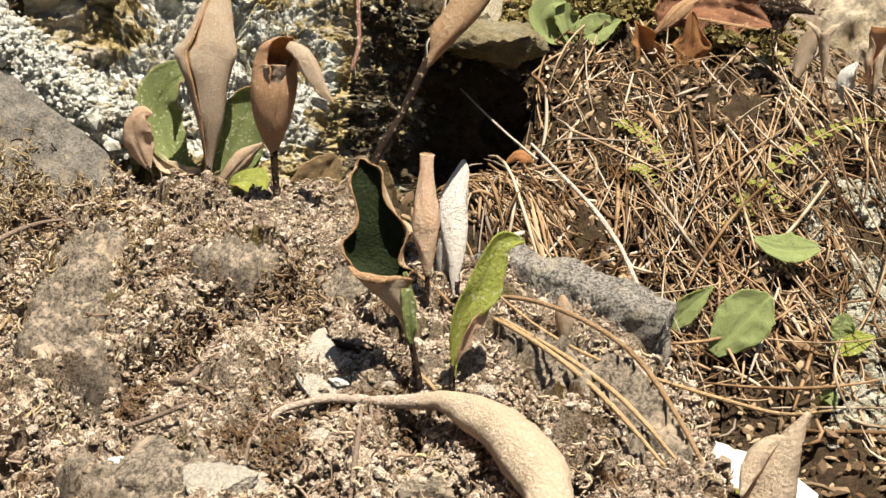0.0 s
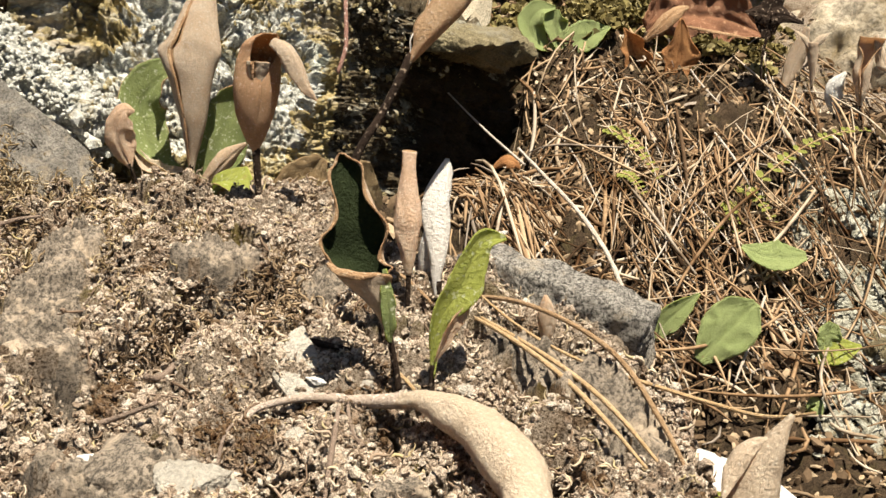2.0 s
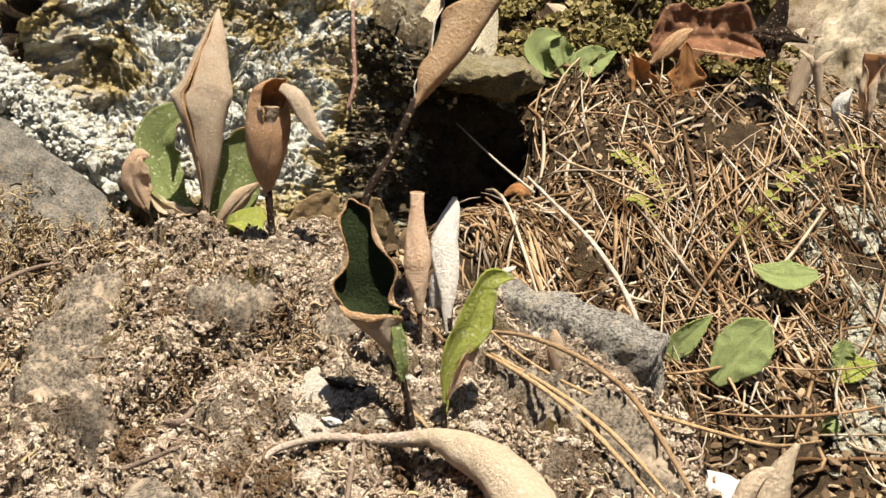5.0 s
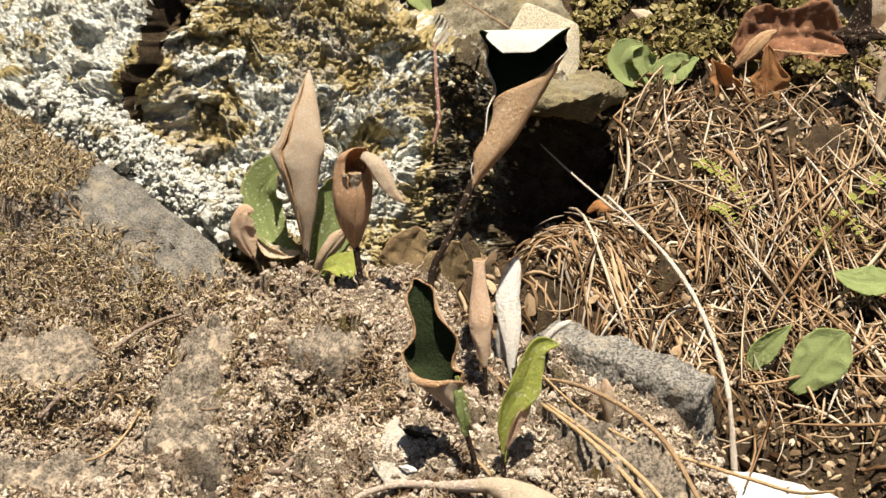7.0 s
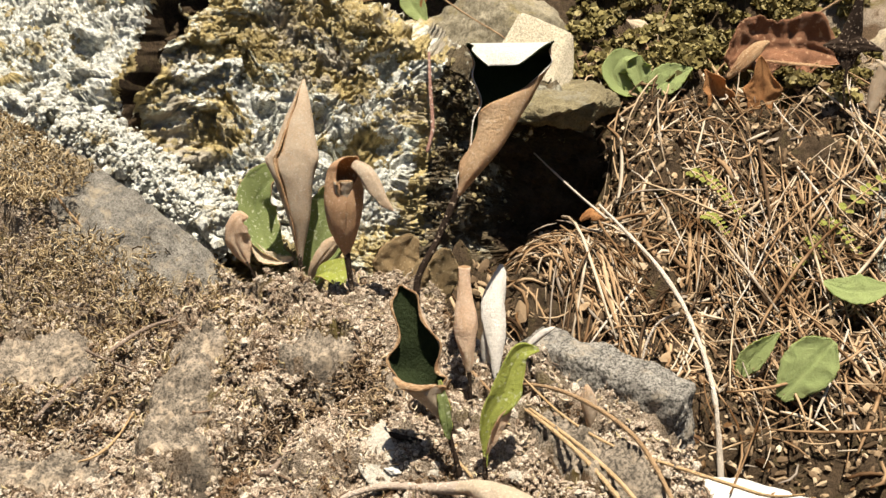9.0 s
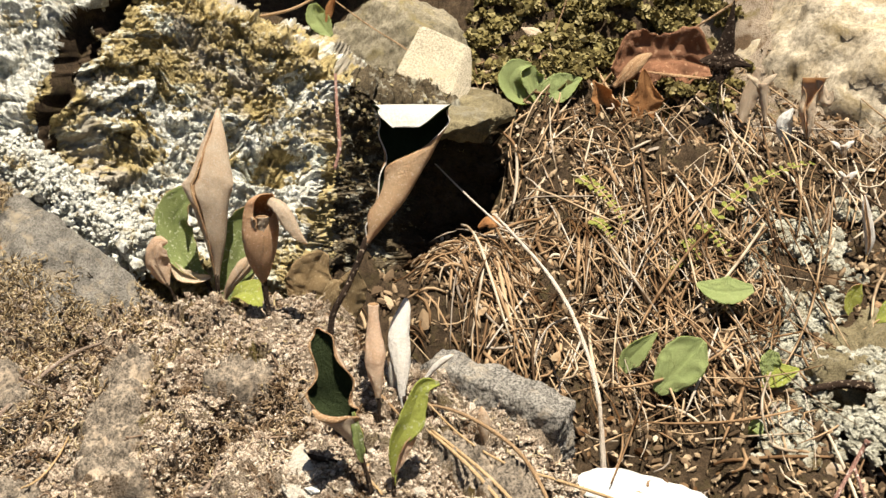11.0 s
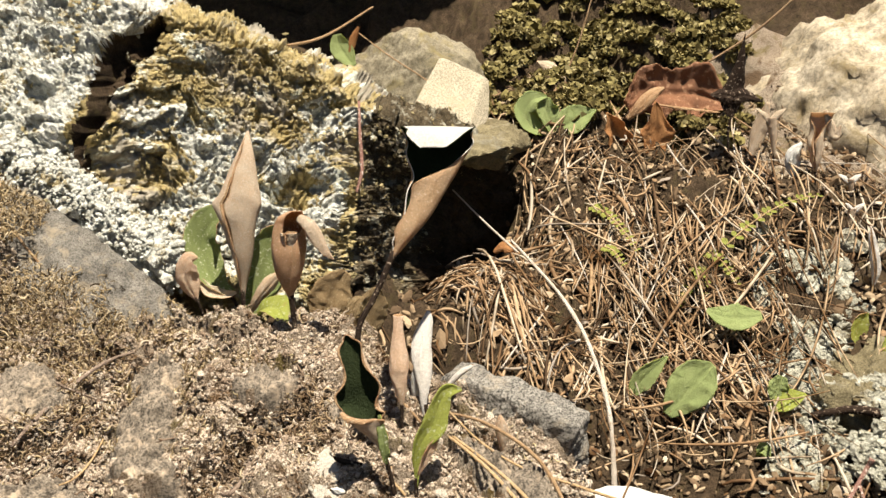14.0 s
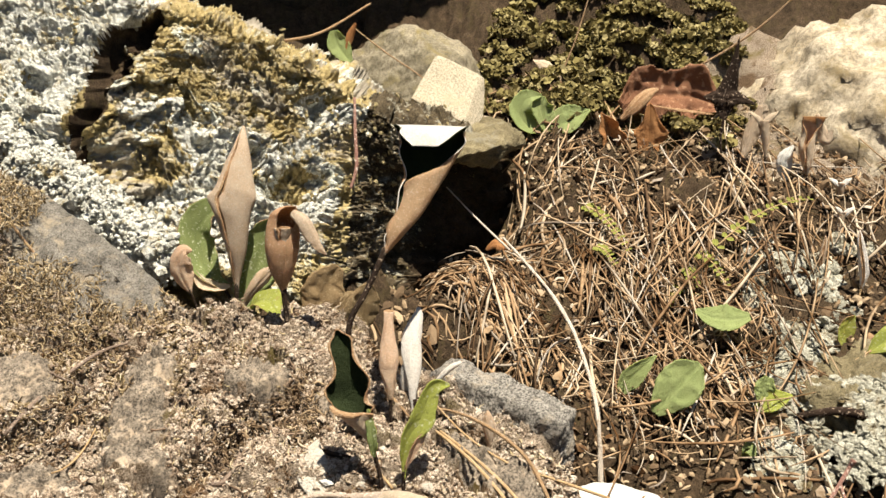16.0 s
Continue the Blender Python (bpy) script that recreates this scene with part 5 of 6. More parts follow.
# ---- needle litter on the bank ----
def litter(n, seed, lo, hi, rad, lift, box, spread, name, label, mat, sides=4, pts=8, bendy=0.10):
    r = np.random.default_rng(seed)
    soup = Soup()
    t = np.linspace(0, 1, pts)
    for _ in range(n):
        x0, y0 = r.uniform(box[0], box[1]), r.uniform(box[2], box[3])
        L = r.uniform(lo, hi)
        a = r.normal(0.18, spread) if r.random() < 0.8 else r.uniform(-np.pi, np.pi)
        bend = r.normal(0, bendy) * L
        px = x0 + L * (t - 0.5) * math.sin(a) + bend * (4 * t * (1 - t)) * math.cos(a)
        py = y0 - L * (t - 0.5) * math.cos(a) + bend * (4 * t * (1 - t)) * math.sin(a)
        cave = ((px - 0.205) / 0.040) ** 2 + ((py - 0.90) / 0.072) ** 2 < 1
        low = 0.75 if py.mean() < 0.76 else 0.5 if py.mean() > 0.935 else 0.0
        if mound_mask(px, py).max() > 0.3 or cave.any() or r.random() < low or (px.mean() > 0.455 and 0.73 < py.mean() < 0.925 and r.random() < 0.8):
            continue
        g = gully_height(px, py)
        line = g[0] + (g[-1] - g[0]) * t
        z = np.maximum(g + 0.002, 0.55 * line + 0.45 * g) + r.uniform(0.1, 1.0) * lift + r.normal(0, 0.002) * t
        k = rad * r.lognormal(0, 0.4)
        soup.add(*tube(np.stack([px, py, z], 1), [k * 0.7, k, k, k * 0.5], sides))
    return tagged(new(name, soup.mesh(name, mat)), label, "litter", kind="stuff")


litter(600, 3, 0.045, 0.11, 0.00062, 0.018, (0.245, 0.56, 0.70, 1.02), 0.55, "needle_litter", "long dry tan needles matted down the bank", NEEDLE, bendy=0.06)
litter(420, 7, 0.03, 0.07, 0.00070, 0.010, (0.215, 0.50, 0.73, 0.99), 0.8, "stem_litter", "bent dry grass stems and rootlets on the bank", NEEDLE, 4, 9, 0.14)
litter(1300, 11, 0.008, 0.026, 0.00065, 0.013, (0.20, 0.57, 0.66, 1.03), 1.4, "broken_litter", "short broken needle and stem bits on the bank", NEEDLE, 4, 4, 0.2)
litter(34, 19, 0.05, 0.11, 0.00065, 0.016, (0.27, 0.52, 0.74, 1.0), 0.45, "grass_stems", "bleached thicker grass stems over the litter", WHITESTICK, 5, 9, 0.05)

FLAKE_V = np.array([[-1, 0, 0.1], [-0.4, 0.5, 0.0], [0.3, 0.55, 0.2], [1.0, 0.1, 0.05], [0.4, -0.5, 0.15], [-0.5, -0.45, 0.05], [0, 0, 0.3]])
FLAKE_F = [[6, i, (i + 1) % 6] for i in range(6)]
r = np.random.default_rng(15)
x, y = r.uniform(0.20, 0.60, 1100), r.uniform(0.64, 1.06, 1100)
ok = (mound_mask(x, y) < 0.3) & ((x > 0.255) | (y > 0.83))
v, f = scatter(FLAKE_V, FLAKE_F, on_ground(x[ok], y[ok], 0.004), frames_on(np.tile([[0, -0.45, 0.9]], (ok.sum(), 1)), r, 0.7), 0.0028 * r.lognormal(0, 0.4, ok.sum()))
tagged(new("leaf_flakes", mesh_of("leaf_flakes", v, f, NEEDLE, False)), "broken tan flakes of dead leaf in the litter", "litter", kind="stuff")

r = np.random.default_rng(77)
n = 300
cx, cy, k = r.uniform(0.19, 0.43, n), 1.01 + 0.20 * r.random(n), r.uniform(0.006, 0.015, n)
ball = r.normal(0, 1, (n, 70, 3))
ball = ball / np.linalg.norm(ball, axis=2)[..., None]
ball[..., 2] = np.abs(ball[..., 2])
pos = on_ground(cx, cy, 0.0)[:, None, :] + ball * k[:, None, None] * np.array([1.2, 1.0, 0.7]) * r.uniform(0.75, 1.1, (n, 70, 1))
v, f = scatter(LOBE_V * np.array([1, 1, 1.6]), LOBE_F, pos.reshape(-1, 3), frames_on(ball.reshape(-1, 3), r, 0.5), 0.0026 * r.lognormal(0, 0.35, n * 70))
tagged(new("moss_cushions", mesh_of("moss_cushions", v, f, bits_material("olive_moss", [(0.0, (0.06, 0.045, 0.018)), (0.4, (0.17, 0.135, 0.05)), (0.75, (0.30, 0.25, 0.10)), (1.0, (0.44, 0.37, 0.19))], 0.95, 0.2), False)), "lumpy olive moss cushions on the bank", "moss", kind="stuff")

litter(240, 29, 0.025, 0.06, 0.00060, 0.008, (0.215, 0.30, 0.71, 0.83), 1.0, "hollow_litter", "loose stems heaped before the dark hollow", NEEDLE, 4, 7, 0.15)

# crumbs and dead bits between the needles
r = np.random.default_rng(8)
x, y = r.uniform(0.19, 0.62, 9000), r.uniform(0.62, 1.10, 9000)
ok = mound_mask(x, y) < 0.3
x, y = x[ok], y[ok]
v, f = scatter(CHIP[0], CHIP[1], on_ground(x, y, 0.001), frames_on(np.tile([[0, -0.45, 0.9]], (len(x), 1)), r, 1.0), 0.0019 * r.lognormal(0, 0.45, len(x)))
tagged(new("duff_crumbs", mesh_of("duff_crumbs", v, f, bits_material("duff_bits", [(0.0, (0.05, 0.033, 0.02)), (0.4, (0.15, 0.10, 0.06)), (0.75, (0.29, 0.205, 0.125)), (1.0, (0.42, 0.32, 0.21))]), False)), "brown duff crumbs between the needles", "litter", kind="stuff")
x, y = r.uniform(0.435, 0.60, 4200), r.uniform(0.72, 0.935, 4200)
z = 0.285 + 0.040 * np.sqrt(np.clip(1 - ((x - 0.535) / 0.075) ** 2 - ((y - 0.83) / 0.10) ** 2, 0, 1)) + 0.24 * (y - 0.83)
z = np.maximum(z, gully_height(x, y)) + 0.002
ok = fbm(xyz(x, y) * 38, 3, 0.5, 71) > 0.12
v, f = scatter_clods(np.stack([x, y, z], 1)[ok], frames_on(np.tile([[0, -0.4, 0.9]], (ok.sum(), 1)), r, 0.6), 0.0026 * r.lognormal(0, 0.3, ok.sum()))
tagged(new("lichen_patch", mesh_of("lichen_patch", v, f, GREYCRUST, False)), "grey-white lichen patch over the low dark rock", "lichen", kind="stuff")


# ---- sticks ----
def stick(name, label, pts, radii, mat, category="stick", sides=8, knots=0.12, branch=None):
    base = np.array(pts[0], float)
    p = spline(np.array(pts, float), 40)
    v, f = tube(p - base, np.array(radii) * 0.001, sides)
    v = v + (v - np.repeat(p - base, sides, 0)) * (knots * fbm(v * 260, 3, 0.5, len(label)))[:, None]
    if branch is None:
        ob = new(name, mesh_of(name, v, f, mat))
        ob.location = base
        return tagged(ob, label, category)
    ob = thing(name, label, category, at=tuple(base))
    part("stem", mesh_of("stem", v, f, mat), ob)
    for b in branch:
        q = spline(np.array(b[0], float), 20) - base
        part("side_branch", mesh_of("side_branch", *tube(q, np.array(b[1]) * 0.001, 6), mat), ob)
    return ob


stick("bleached_stick", "bleached pale stick leaning down through the needles", [(0.348, 0.685, 0.276), (0.341, 0.702, 0.322), (0.324, 0.735, 0.354), (0.304, 0.765, 0.374), (0.281, 0.790, 0.390), (0.262, 0.805, 0.404)], [1.7, 1.4, 1.35, 1.3, 1.1, 0.8], WHITESTICK, knots=0.30,
      branch=[([(0.318, 0.752, 0.350), (0.306, 0.756, 0.342), (0.300, 0.752, 0.330), (0.298, 0.748, 0.318)], [0.9, 0.8, 0.8, 0.6]), ([(0.266, 0.812, 0.394), (0.236, 0.835, 0.412), (0.205, 0.855, 0.434)], [0.9, 0.75, 0.5])])
stick("red_twig", "thin reddish twig hanging on the boulder's face", [(0.165, 0.752, 0.440), (0.167, 0.757, 0.455), (0.163, 0.765, 0.478), (0.160, 0.772, 0.500)], [1.0, 1.3, 1.2, 0.9], REDTWIG, "twig")
stick("dark_stick", "blackened stick half buried in the litter", [(0.470, 0.790, 0.300), (0.500, 0.785, 0.308), (0.540, 0.775, 0.302), (0.590, 0.760, 0.296)], [2.0, 3.2, 3.4, 3.0], STALK)
stick("red_brown_stem", "bent red-brown stem with a knob at its tip", [(0.440, 0.585, 0.270), (0.452, 0.600, 0.300), (0.470, 0.620, 0.330), (0.474, 0.622, 0.338)], [1.0, 1.0, 1.1, 1.7], REDTWIG, "stem",
      branch=[([(0.468, 0.618, 0.326), (0.474, 0.608, 0.310), (0.482, 0.600, 0.290)], [0.9, 0.8, 0.6])])
stick("long_stem", "thin dark stem arching over the bank", [(0.340, 1.070, 0.500), (0.395, 1.060, 0.530), (0.440, 1.060, 0.562), (0.478, 1.060, 0.600)], [1.2, 1.2, 1.1, 0.8], BROWN, "stem")
stick("leaning_stem", "thin leaning brown stem on the moss", [(0.255, 1.070, 0.490), (0.275, 1.080, 0.540), (0.290, 1.090, 0.600)], [0.9, 0.8, 0.6], BROWN, "stem")
stick("root", "brown root lying over the boulder's shoulder", [(0.060, 0.850, 0.535), (0.090, 0.890, 0.545), (0.116, 0.945, 0.572)], [1.2, 1.2, 0.9], BROWN, "root")
stick("thin_root", "thread-thin root trailing over the rocks", [(0.098, 0.955, 0.552), (0.130, 0.945, 0.532), (0.170, 0.940, 0.508), (0.200, 0.930, 0.480)], [0.6, 0.6, 0.6, 0.5], BROWN, "root")


# ---- leaves on the bank ----
SOFT = [SOFTGREEN, SOFTGREEN, LIME]
RUST = [ORANGE, DRY, ORANGE]
ob = frond("smooth green oval leaf beside the bleached stick", (0.380, 0.762, 0.292), "leaf", "green_leaf", "green leaves in the litter")
stalk(ob, [(-2, 4, -4), (-3, 2, 6), (-2, 0, 12)], [0.7, 0.6, 0.6], BROWN)
blade("blade", ob, [(-4, -1, 9), (2, 0, 17), (9, 1, 26), (18, 3, 36), (25, 4, 43)], [3, 10, 14.5, 13, 2.5], SOFT, (0.1, -0.9, 0.75), 0.12, 0.8, 1.5, seed=2)
ob = frond("narrow green leaf seen almost edge-on", (0.352, 0.782, 0.300), "leaf", "green_leaf", "green leaves in the litter")
stalk(ob, [(-12, 2, -2), (-5, 0, 2), (0, 0, 6)], [0.9, 0.9, 0.7], TAN)
blade("blade", ob, [(0, 0, 5), (5, 0, 14), (12, 0, 22), (23, 1, 33)], [2.5, 7, 6.5, 0.6], SOFT, (0.2, -0.9, 0.6), 0.3, 0.5, 1.5, seed=3)
ob = frond("small yellow-green leaf with a folded tip", (0.452, 0.792, 0.296), "leaf", "green_leaf", "green leaves in the litter")
stalk(ob, [(-4, 2, -3), (-8, 0, 5)], [0.6, 0.6], TAN)
blade("blade", ob, [(-10, -2, 5), (-4, -2, 10), (4, -2, 14), (14, -1, 17)], [1, 7, 7, 0.8], [LIME, SOFTGREEN, LIME], (-0.2, -0.8, 0.7), 0.2, 0.6, 1.5, seed=4)
blade("upper_lobe", ob, [(-6, 0, 12), (-5, 1, 20), (-2, 2, 28)], [4, 8, 3], SOFT, (0.3, -0.7, 0.8), 0.2, 0.5, 1.5, seed=5)
ob = frond("small drooping green leaf in the shade", (0.437, 0.752, 0.280), "leaf", "green_leaf", "green leaves in the litter")
blade("blade", ob, [(-2, 3, -2), (-1, 1, 4), (0, -2, 8), (3, -4, 2)], [1, 4, 4.5, 0.6], SOFT, (0.2, -1, 0.4), 0.3, 0.4, 1.5, seed=6)
ob = frond("flat dull green leaf lying on the litter", (0.418, 0.840, 0.345), "leaf", "green_leaf", "green leaves in the litter")
blade("blade", ob, [(-18, 2, 10), (-6, -1, 6), (6, -3, 6), (20, -4, 8)], [2, 9, 11, 3], SOFT, (0.05, -0.75, 0.8), 0.1, 0.8, 1.2, seed=7)
ob = frond("yellow-green leaf growing from the lichen rock", (0.522, 0.842, 0.330), "leaf", "green_leaf", "green leaves in the litter")
stalk(ob, [(-14, 2, -6), (-8, 0, 0), (0, 0, 6)], [0.8, 0.8, 0.7], TAN)
blade("blade", ob, [(-2, 0, 4), (8, 0, 12), (20, 0, 17), (36, 0, 20)], [1, 8, 10, 1], [LIME, SOFTGREEN, LIME], (-0.3, -0.9, 0.5), 0.2, 0.5, 1.2, seed=8)
ob = frond("small olive leaf at the lichen rock", (0.508, 0.858, 0.334), "leaf", "green_leaf", "green leaves in the litter")
blade("blade", ob, [(0, 0, -3), (-2, 0, 6), (0, 0, 16), (4, 0, 22)], [1, 6, 6, 0.8], [LIME, DRY, RIM], (0.2, -1, 0.2), 0.2, 0.5, 1.2, seed=9)

ob = frond("clump of broad green leaves in the litter", (0.268, 0.996, 0.466), "plant", "green_plant")
stalk(ob, [(0, 0, -6), (-1, 0, 2)], [1.4, 1.2], BROWN)
blade("leaf_blade", ob, [(-4, 0, 0), (-19, 0, 6), (-27, 0, 18), (-21, 2, 30), (-8, 3, 33)], [2, 10, 11, 8, 1], SOFT, (0.2, -0.9, 0.7), 0.35, 0.8, 1.5, seed=1)
blade("leaf_blade", ob, [(-2, 0, 0), (-5, 3, 13), (-8, 4, 24), (-6, 5, 32)], [2, 9, 10, 1], SOFT, (0.1, -0.8, 0.7), 0.3, 0.6, 1.5, seed=2)
blade("leaf_blade", ob, [(1, 0, 0), (10, 0, 9), (20, 0, 15), (35, 0, 22)], [2, 12, 13, 1], SOFT, (0.1, -0.9, 0.7), 0.2, 0.8, 1.5, seed=3)
blade("leaf_blade", ob, [(2, -2, -2), (6, -6, -12), (7, -9, -20), (4, -10, -27)], [2, 6, 6, 0.6], SOFT, (-0.5, -1, 0.1), 0.3, 0.5, 1.5, seed=4)
blade("leaf_blade", ob, [(-8, -2, -6), (-16, -4, -12), (-24, -5, -14)], [2, 5, 0.8], SOFT, (0.1, -0.8, 0.7), 0.3, 0.5, 1.5, seed=5)
ob = frond("rust-brown lobed dry leaf standing in the litter", (0.334, 0.992, 0.450), "dry leaf", "dry_leaf", "dry leaves on the bank")
stalk(ob, [(2, 0, -8), (0, 0, 0)], [0.9, 0.8], BROWN)
blade("blade", ob, [(1, 0, -3), (-6, 0, 9), (-12, 0, 20), (-16, -1, 28), (-22, -2, 37)], [2, 9, 10, 7, 0.6], RUST, (-0.2, -1, 0.1), 0.5, 1.6, 2.0, seed=3, lobes=0.18)
ob = frond("rust-brown pointed dry leaf with notched sides", (0.354, 0.990, 0.446), "dry leaf", "dry_leaf", "dry leaves on the bank")
stalk(ob, [(1, 0, -14), (0, 0, -2)], [0.9, 0.8], BROWN)
blade("blade", ob, [(0, 0, -4), (0, 0, 10), (1, 0, 22), (1, -1, 34), (-1, -2, 51)], [1, 9, 14, 10, 0.6], RUST, (0.1, -1, 0.1), 0.25, 1.2, 2.0, seed=5, lobes=0.14)
ob = frond("large russet fallen leaf curling on the bank", (0.372, 1.030, 0.478), "dry leaf", "fallen_leaf", "dry leaves on the bank")
blade("blade", ob, [(-44, -2, 10), (-28, 0, 22), (-5, 2, 26), (22, 0, 24), (46, -3, 15)], [8, 21, 24, 22, 5], [BROWNLEAF, ORANGE, RIM], (0.05, -1, 0.35), 0.25, 3.0, 2.6, 60, 25, seed=3, lobes=0.16, crumple=0.28)
blade("folded_side", ob, [(-46, -8, 2), (-36, -12, 14), (-24, -10, 26), (-14, -6, 30)], [2, 6, 6, 1], [RIM, BROWNLEAF, RIM], (-0.3, -1, 0.3), -0.5, 1.0, 2.0, seed=4)
blade("rolled_edge", ob, [(-20, -12, 16), (0, -16, 14), (20, -16, 12), (34, -12, 10)], [0.8, 2, 2, 0.8], [RIM, BROWNLEAF, RIM], (0, -0.5, 0.9), -0.8, 0.6, 2.0, seed=6)
ob = frond("three-pointed dark dry leaf standing upright", (0.416, 0.985, 0.462), "dry leaf", "dry_leaf", "dry leaves on the bank")
stalk(ob, [(0, 0, -10), (-2, 0, 10), (0, 0, 30)], [1.0, 1.0, 1.2])
blade("blade", ob, [(-1, 0, 24), (0, 0, 38), (2, 0, 50), (4, -1, 66), (6, -2, 92)], [3, 11, 9, 4.5, 0.4], [STALK, RIM, RIM], (0.1, -1, 0.1), -0.3, 0.6, 2, seed=3)
blade("side_lobe", ob, [(0, -1, 40), (9, -2, 42), (24, -3, 37)], [8, 6, 0.5], [STALK, RIM, RIM], (0, -1, 0.2), -0.3, 0.3, 2, seed=4)
blade("side_lobe", ob, [(0, -1, 40), (-9, -2, 42), (-20, -3, 42)], [8, 6, 0.5], [STALK, RIM, RIM], (0, -1, 0.2), -0.3, 0.3, 2, seed=5)
ob = frond("narrow dry leaf with a white flared tip", (0.433, 1.000, 0.446), "dry leaf", "dry_leaf", "dry leaves on the bank")
stalk(ob, [(0, 0, -10), (1, 0, 4)], [0.8, 0.8])
blade("blade", ob, [(0, 0, 2), (4, 0, 18), (8, 0, 34), (13, 0, 52)], [1, 6, 7, 2], [DRY, INNER, RIM], (-0.5, -1, 0.1), -0.6, 0.5, 2, seed=3)


def funnel_leaf(label, at, height, body, reach, tone, seed):
    """A dry leaf rolled into a funnel on a stalk, with a pale flared rim."""
    ob = frond(label, at, "dry leaf", "dry_leaf", "dry leaves on the bank")
    h, lean = height, 0.10 * height * (-1) ** seed
    stalk(ob, [(1, 0, -8), (0.5, 0, h * 0.2), (0, 0, h * 0.42)], [0.8, 0.8, 1.0])
    rolled("blade", ob, [(0, 0, h * 0.34, 0.9, 0.9, -150, 195), (lean * 0.2, 0, h * 0.55, body * 0.45, body * 0.4, -150, 190), (lean * 0.5, 0, h * 0.74, body * 0.68, body * 0.55, -140, 180), (lean * 0.8, 0, h * 0.9, body * 0.85, body * 0.65, -110, 150)], [DRY, INNER, RIM], 30, 26, 0.5, 0.12, 2, seed=seed)
    for k, (du, dw) in enumerate(((-1.0, 0.25), (1.0, 0.30))):
        blade("rim_lobe", ob, [(lean * 0.9, -1.5, h * 0.84), (lean * 0.9 + du * reach * 0.35, -2.5, h * 0.95), (lean + du * reach * 0.62, -2, h * 0.98 + dw * reach * 0.3), (lean + du * reach * 0.85, -1, h + dw * reach * 0.4)], [body * 0.5, body * 0.5, body * 0.32, 0.3], [tone, DRYPALE, RIM], (0.25 * du, -0.7, 0.8), -0.5, 0.4, 2, 20, 11, seed=seed + k)
    return ob


funnel_leaf("dry funnel-shaped leaf with a pale curled rim", (0.452, 0.990, 0.436), 56, 6, 15, DRYPALE, 3)
ob = frond("tall pale dry leaf twisted on its stalk", (0.484, 0.975, 0.424), "dry leaf", "dry_leaf", "dry leaves on the bank")
stalk(ob, [(0, 0, -8), (1, 0, 10), (0, 0, 24)], [0.8, 0.8, 1.1])
rolled("blade", ob, [(0, 0, 20, 1.2, 1.2, -20, 330), (-1, 0, 32, 5, 4, -20, 330), (-2, 0, 44, 6.5, 5, -20, 330), (-1, 0, 54, 6, 4, 30, 330), (1, 0, 64, 9, 4, 80, 280), (2, -4, 68, 10, 2, 90, 270)], [DRYPALE, DRY, RIM], 40, 30, 0.8, 0.08, 3, seed=6)
blade("side_flap", ob, [(4, 0, 70), (9, 0, 60), (14, 0, 50), (18, 0, 58)], [2, 4, 5, 0.8], [DRYPALE, DRY, RIM], (0.1, -1, 0.3), -0.5, 0.4, 2, seed=3)
ob = frond("small bleached white curled leaf", (0.470, 0.985, 0.434), "dry leaf", "dry_leaf", "dry leaves on the bank")
blade("blade", ob, [(2, 0, 2), (-3, -2, 12), (-4, -3, 24), (2, -3, 33)], [2, 6, 6.5, 1], [WHITELEAF, DRYPALE, RIM], (-0.4, -0.9, 0.4), -0.5, 0.5, 2, seed=3)
blade("orange_base", ob, [(0, -2, 4), (8, -4, 0), (16, -4, 4)], [1, 4, 1], RUST, (0, -0.8, 0.6), -0.4, 0.4, 2, seed=3)
funnel_leaf("small dry funnel leaf with a pale flared rim", (0.512, 0.972, 0.418), 24, 5.5, 11, DRYGREY, 9)
funnel_leaf("slender dry funnel leaf with a pale flared rim", (0.507, 0.940, 0.390), 33, 4.5, 9, DRYGREY, 10)
ob = frond("pale twisted dry leaf on a long stalk", (0.518, 0.890, 0.348), "dry leaf", "dry_leaf", "dry leaves on the bank")
stalk(ob, [(0, 0, -6), (1, 0, 12), (2, 0, 26)], [0.7, 0.7, 0.9], TAN)
rolled("blade", ob, [(2, 0, 22, 1.0, 1.0, -20, 330), (3, 0, 32, 3.4, 2.6, -20, 330), (1, 0, 44, 3.8, 2.8, -20, 330), (-2, 0, 56, 3, 2, -20, 330), (-4, 0, 66, 0.5, 0.5, -20, 330)], [DRYGREY, DRYPALE, RIM], 34, 24, 0.5, 0.15, 3, seed=11)
ob = frond("short brown dead leaf among the stems", (0.494, 0.915, 0.376), "dry leaf", "dry_leaf", "dry leaves on the bank")
rolled("blade", ob, [(0, 0, -4, 1.0, 1.0, -20, 330), (0, 0, 10, 2.6, 2.2, -20, 330), (1, 0, 20, 2.2, 2, -20, 330), (1, 0, 28, 0.5, 0.5, -20, 330)], [DRY, INNER, RIM], 24, 20, 0.4, 0.15, 3, seed=12)
ob = frond("small green leaf with a curled brown edge", (0.112, 0.870, 0.535), "leaf", "green_leaf", "green leaves on the rocks")
blade("blade", ob, [(-2, 0, 12), (0, 0, 4), (5, -1, -4), (12, -2, -12)], [3, 8, 8, 2], SOFT, (0.1, -1, 0.4), 0.2, 0.5, 1.5, seed=3)
blade("curled_edge", ob, [(8, 0, -4), (11, 0, 8), (15, 0, 18)], [1, 3.5, 1], RUST, (0.3, -1, 0.1), -0.5, 0.3, 1.5, seed=4)
ob = frond("bleached white fallen leaf under the stick", (0.352, 0.668, 0.272), "dry leaf", "fallen_leaf")
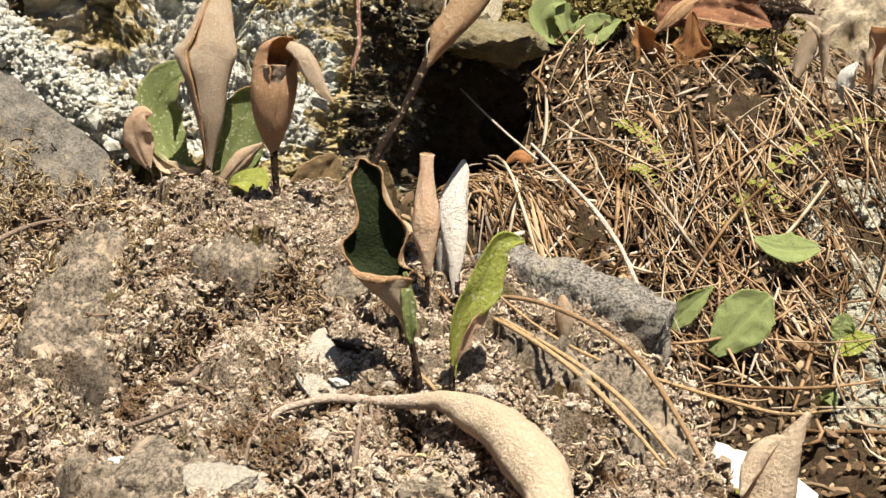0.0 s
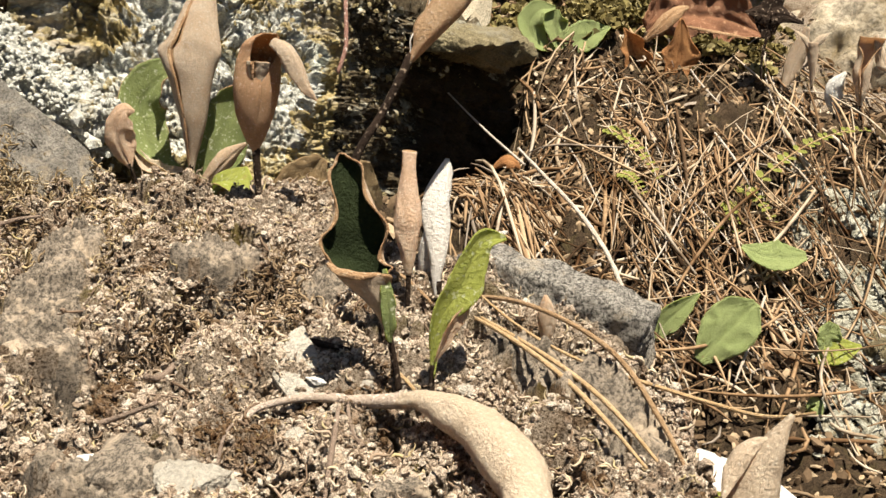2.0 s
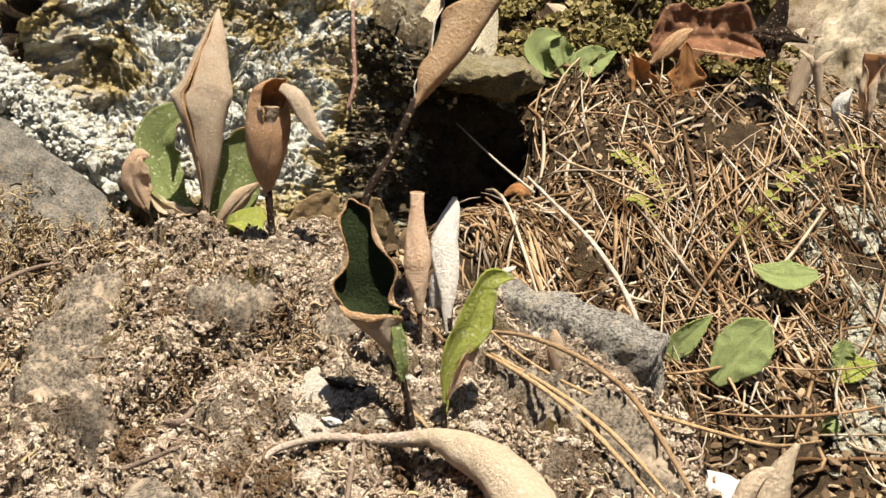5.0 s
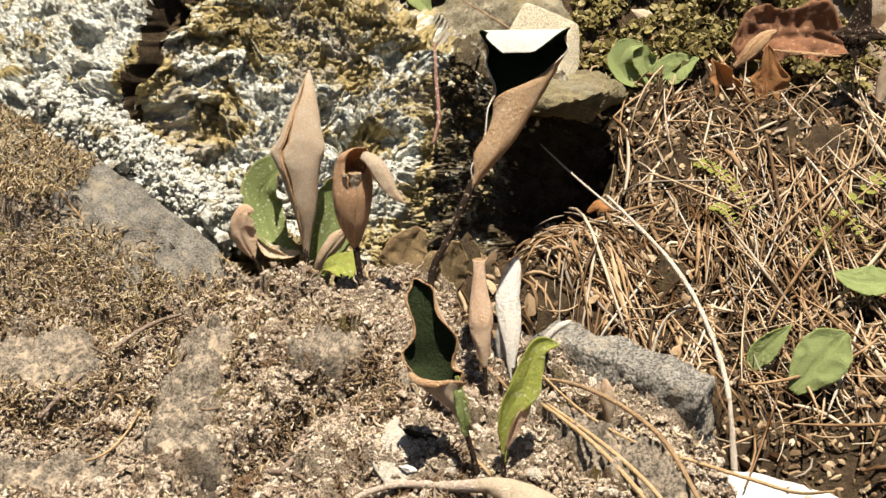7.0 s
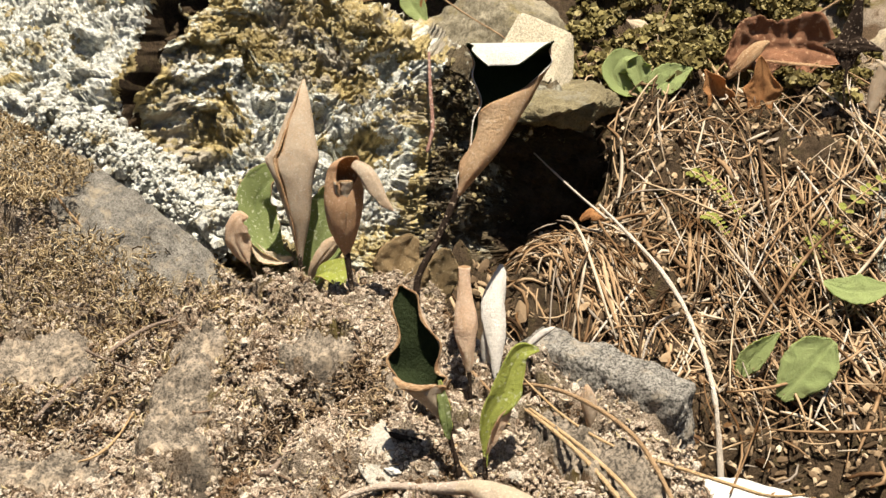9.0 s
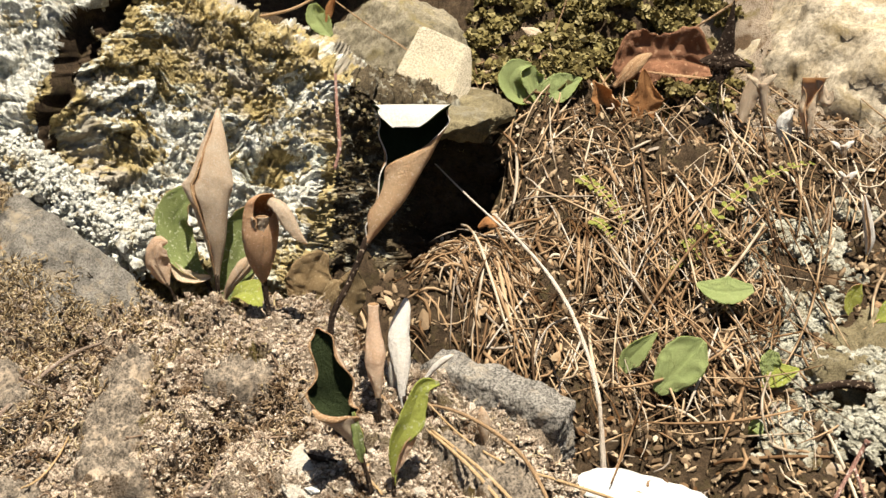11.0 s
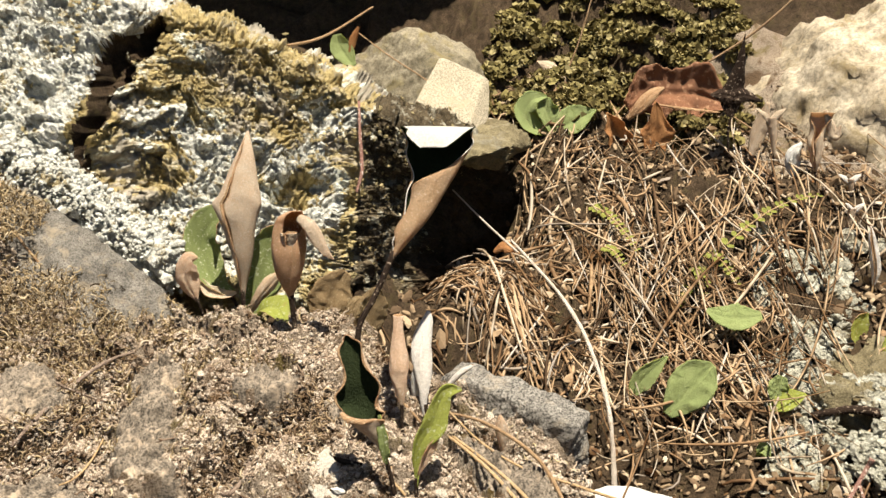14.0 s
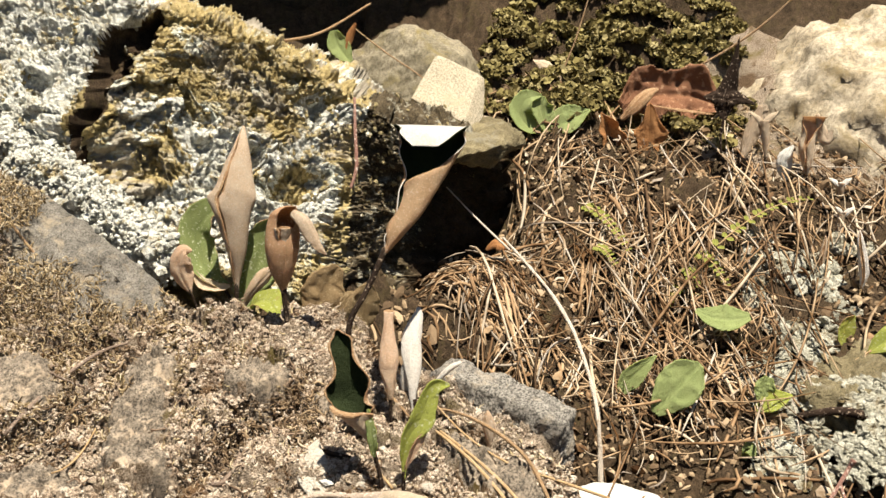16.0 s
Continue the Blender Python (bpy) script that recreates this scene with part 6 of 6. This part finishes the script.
blade("blade", ob, [(-22, 6, 3), (-6, 4, 7), (14, -2, 6), (40, -14, 3), (62, -26, -2)], [2, 12, 15, 13, 2], [WHITELEAF, DRYPALE, RIM], (0.05, -0.45, 1), -0.15, 0.8, 1.2, seed=3)
ob = frond("tan curled leaf scrap near the hollow", (0.252, 0.838, 0.388), "dry leaf", "dry_leaf", "dry leaves on the bank")
blade("blade", ob, [(-8, 0, 0), (-2, -2, 6), (5, -2, 5), (9, 0, 1)], [1, 5, 5, 1], RUST, (0, -0.7, 0.7), -0.4, 0.6, 2, seed=3)
ob = frond("tan leaf scrap lying on the mossy bank", (0.252, 1.085, 0.520), "dry leaf", "dry_leaf", "dry leaves on the bank")
blade("blade", ob, [(-14, 0, 10), (-2, -2, 6), (8, -3, 0), (16, -3, -8)], [1, 8, 6, 1], [DRYPALE, DRY, RIM], (0, -0.7, 0.7), -0.4, 0.8, 2, seed=6)


# ---- yellow-green sprigs with small paired leaves ----
def sprig(label, a, b, sag, n, size):
    ob = thing("creeping_sprig", label, "plant", "creeping sprigs in the litter", at=a)
    a, b = np.array(a), np.array(b)
    t = np.linspace(0, 1, 24)[:, None]
    p = (b - a) * t + np.array([0, 0, sag]) * 4 * t * (1 - t)
    part("stem", mesh_of("stem", *tube(p, [0.0006, 0.0005, 0.0003], 5), TAN), ob)
    q = np.array([(0, 0, 0), (0.35, 0.32, 0.10), (0.75, 0.30, 0.16), (1.0, 0, 0.12), (0.75, -0.26, 0.16), (0.35, -0.28, 0.10), (0.5, 0, 0.02)])
    f = [[6, i, (i + 1) % 6] for i in range(6)]
    me = mesh_of("leaflet", q * size, f, SPRIG)
    d = (b - a) / np.linalg.norm(b - a)
    up = np.array([0.0, -0.5, 0.85])
    side = np.cross(d, up)
    for k in range(n):
        c = p[int((k + 0.5) / n * 23)]
        for sgn in (1, -1):
            lf = part("leaflet", me, ob)
            x_ax = side * sgn + 0.45 * d
            x_ax /= np.linalg.norm(x_ax)
            z_ax = up - x_ax * (up @ x_ax)
            z_ax /= np.linalg.norm(z_ax)
            y_ax = np.cross(z_ax, x_ax)
            m = Matrix([[*r_] for r_ in np.stack([x_ax, y_ax, z_ax], 1)]).to_4x4()
            sc = (1.0 - 0.55 * k / n) * (0.85 + 0.3 * ((k * 7 + sgn) % 5) / 5)
            lf.matrix_basis = Matrix.Translation(c) @ m @ Matrix.Scale(sc, 4)
    return ob


sprig("drooping yellow-green sprig of small paired leaves", (0.310, 0.915, 0.415), (0.349, 0.880, 0.386), 0.006, 13, 0.0068)
sprig("long yellow-green sprig arching through the needles", (0.414, 0.900, 0.392), (0.487, 0.945, 0.428), 0.010, 14, 0.0075)
sprig("short yellow-green sprig low in the litter", (0.322, 0.885, 0.388), (0.340, 0.870, 0.376), 0.004, 8, 0.0060)
sprig("dark green sprig in a hollow of the litter", (0.392, 0.895, 0.375), (0.402, 0.870, 0.352), 0.006, 9, 0.0075)
sprig("green sprig beside a hollow of the litter", (0.400, 0.905, 0.385), (0.425, 0.880, 0.362), 0.006, 9, 0.0075)
sprig("small green sprig near the flat leaf", (0.388, 0.880, 0.362), (0.378, 0.862, 0.345), 0.004, 8, 0.0065)
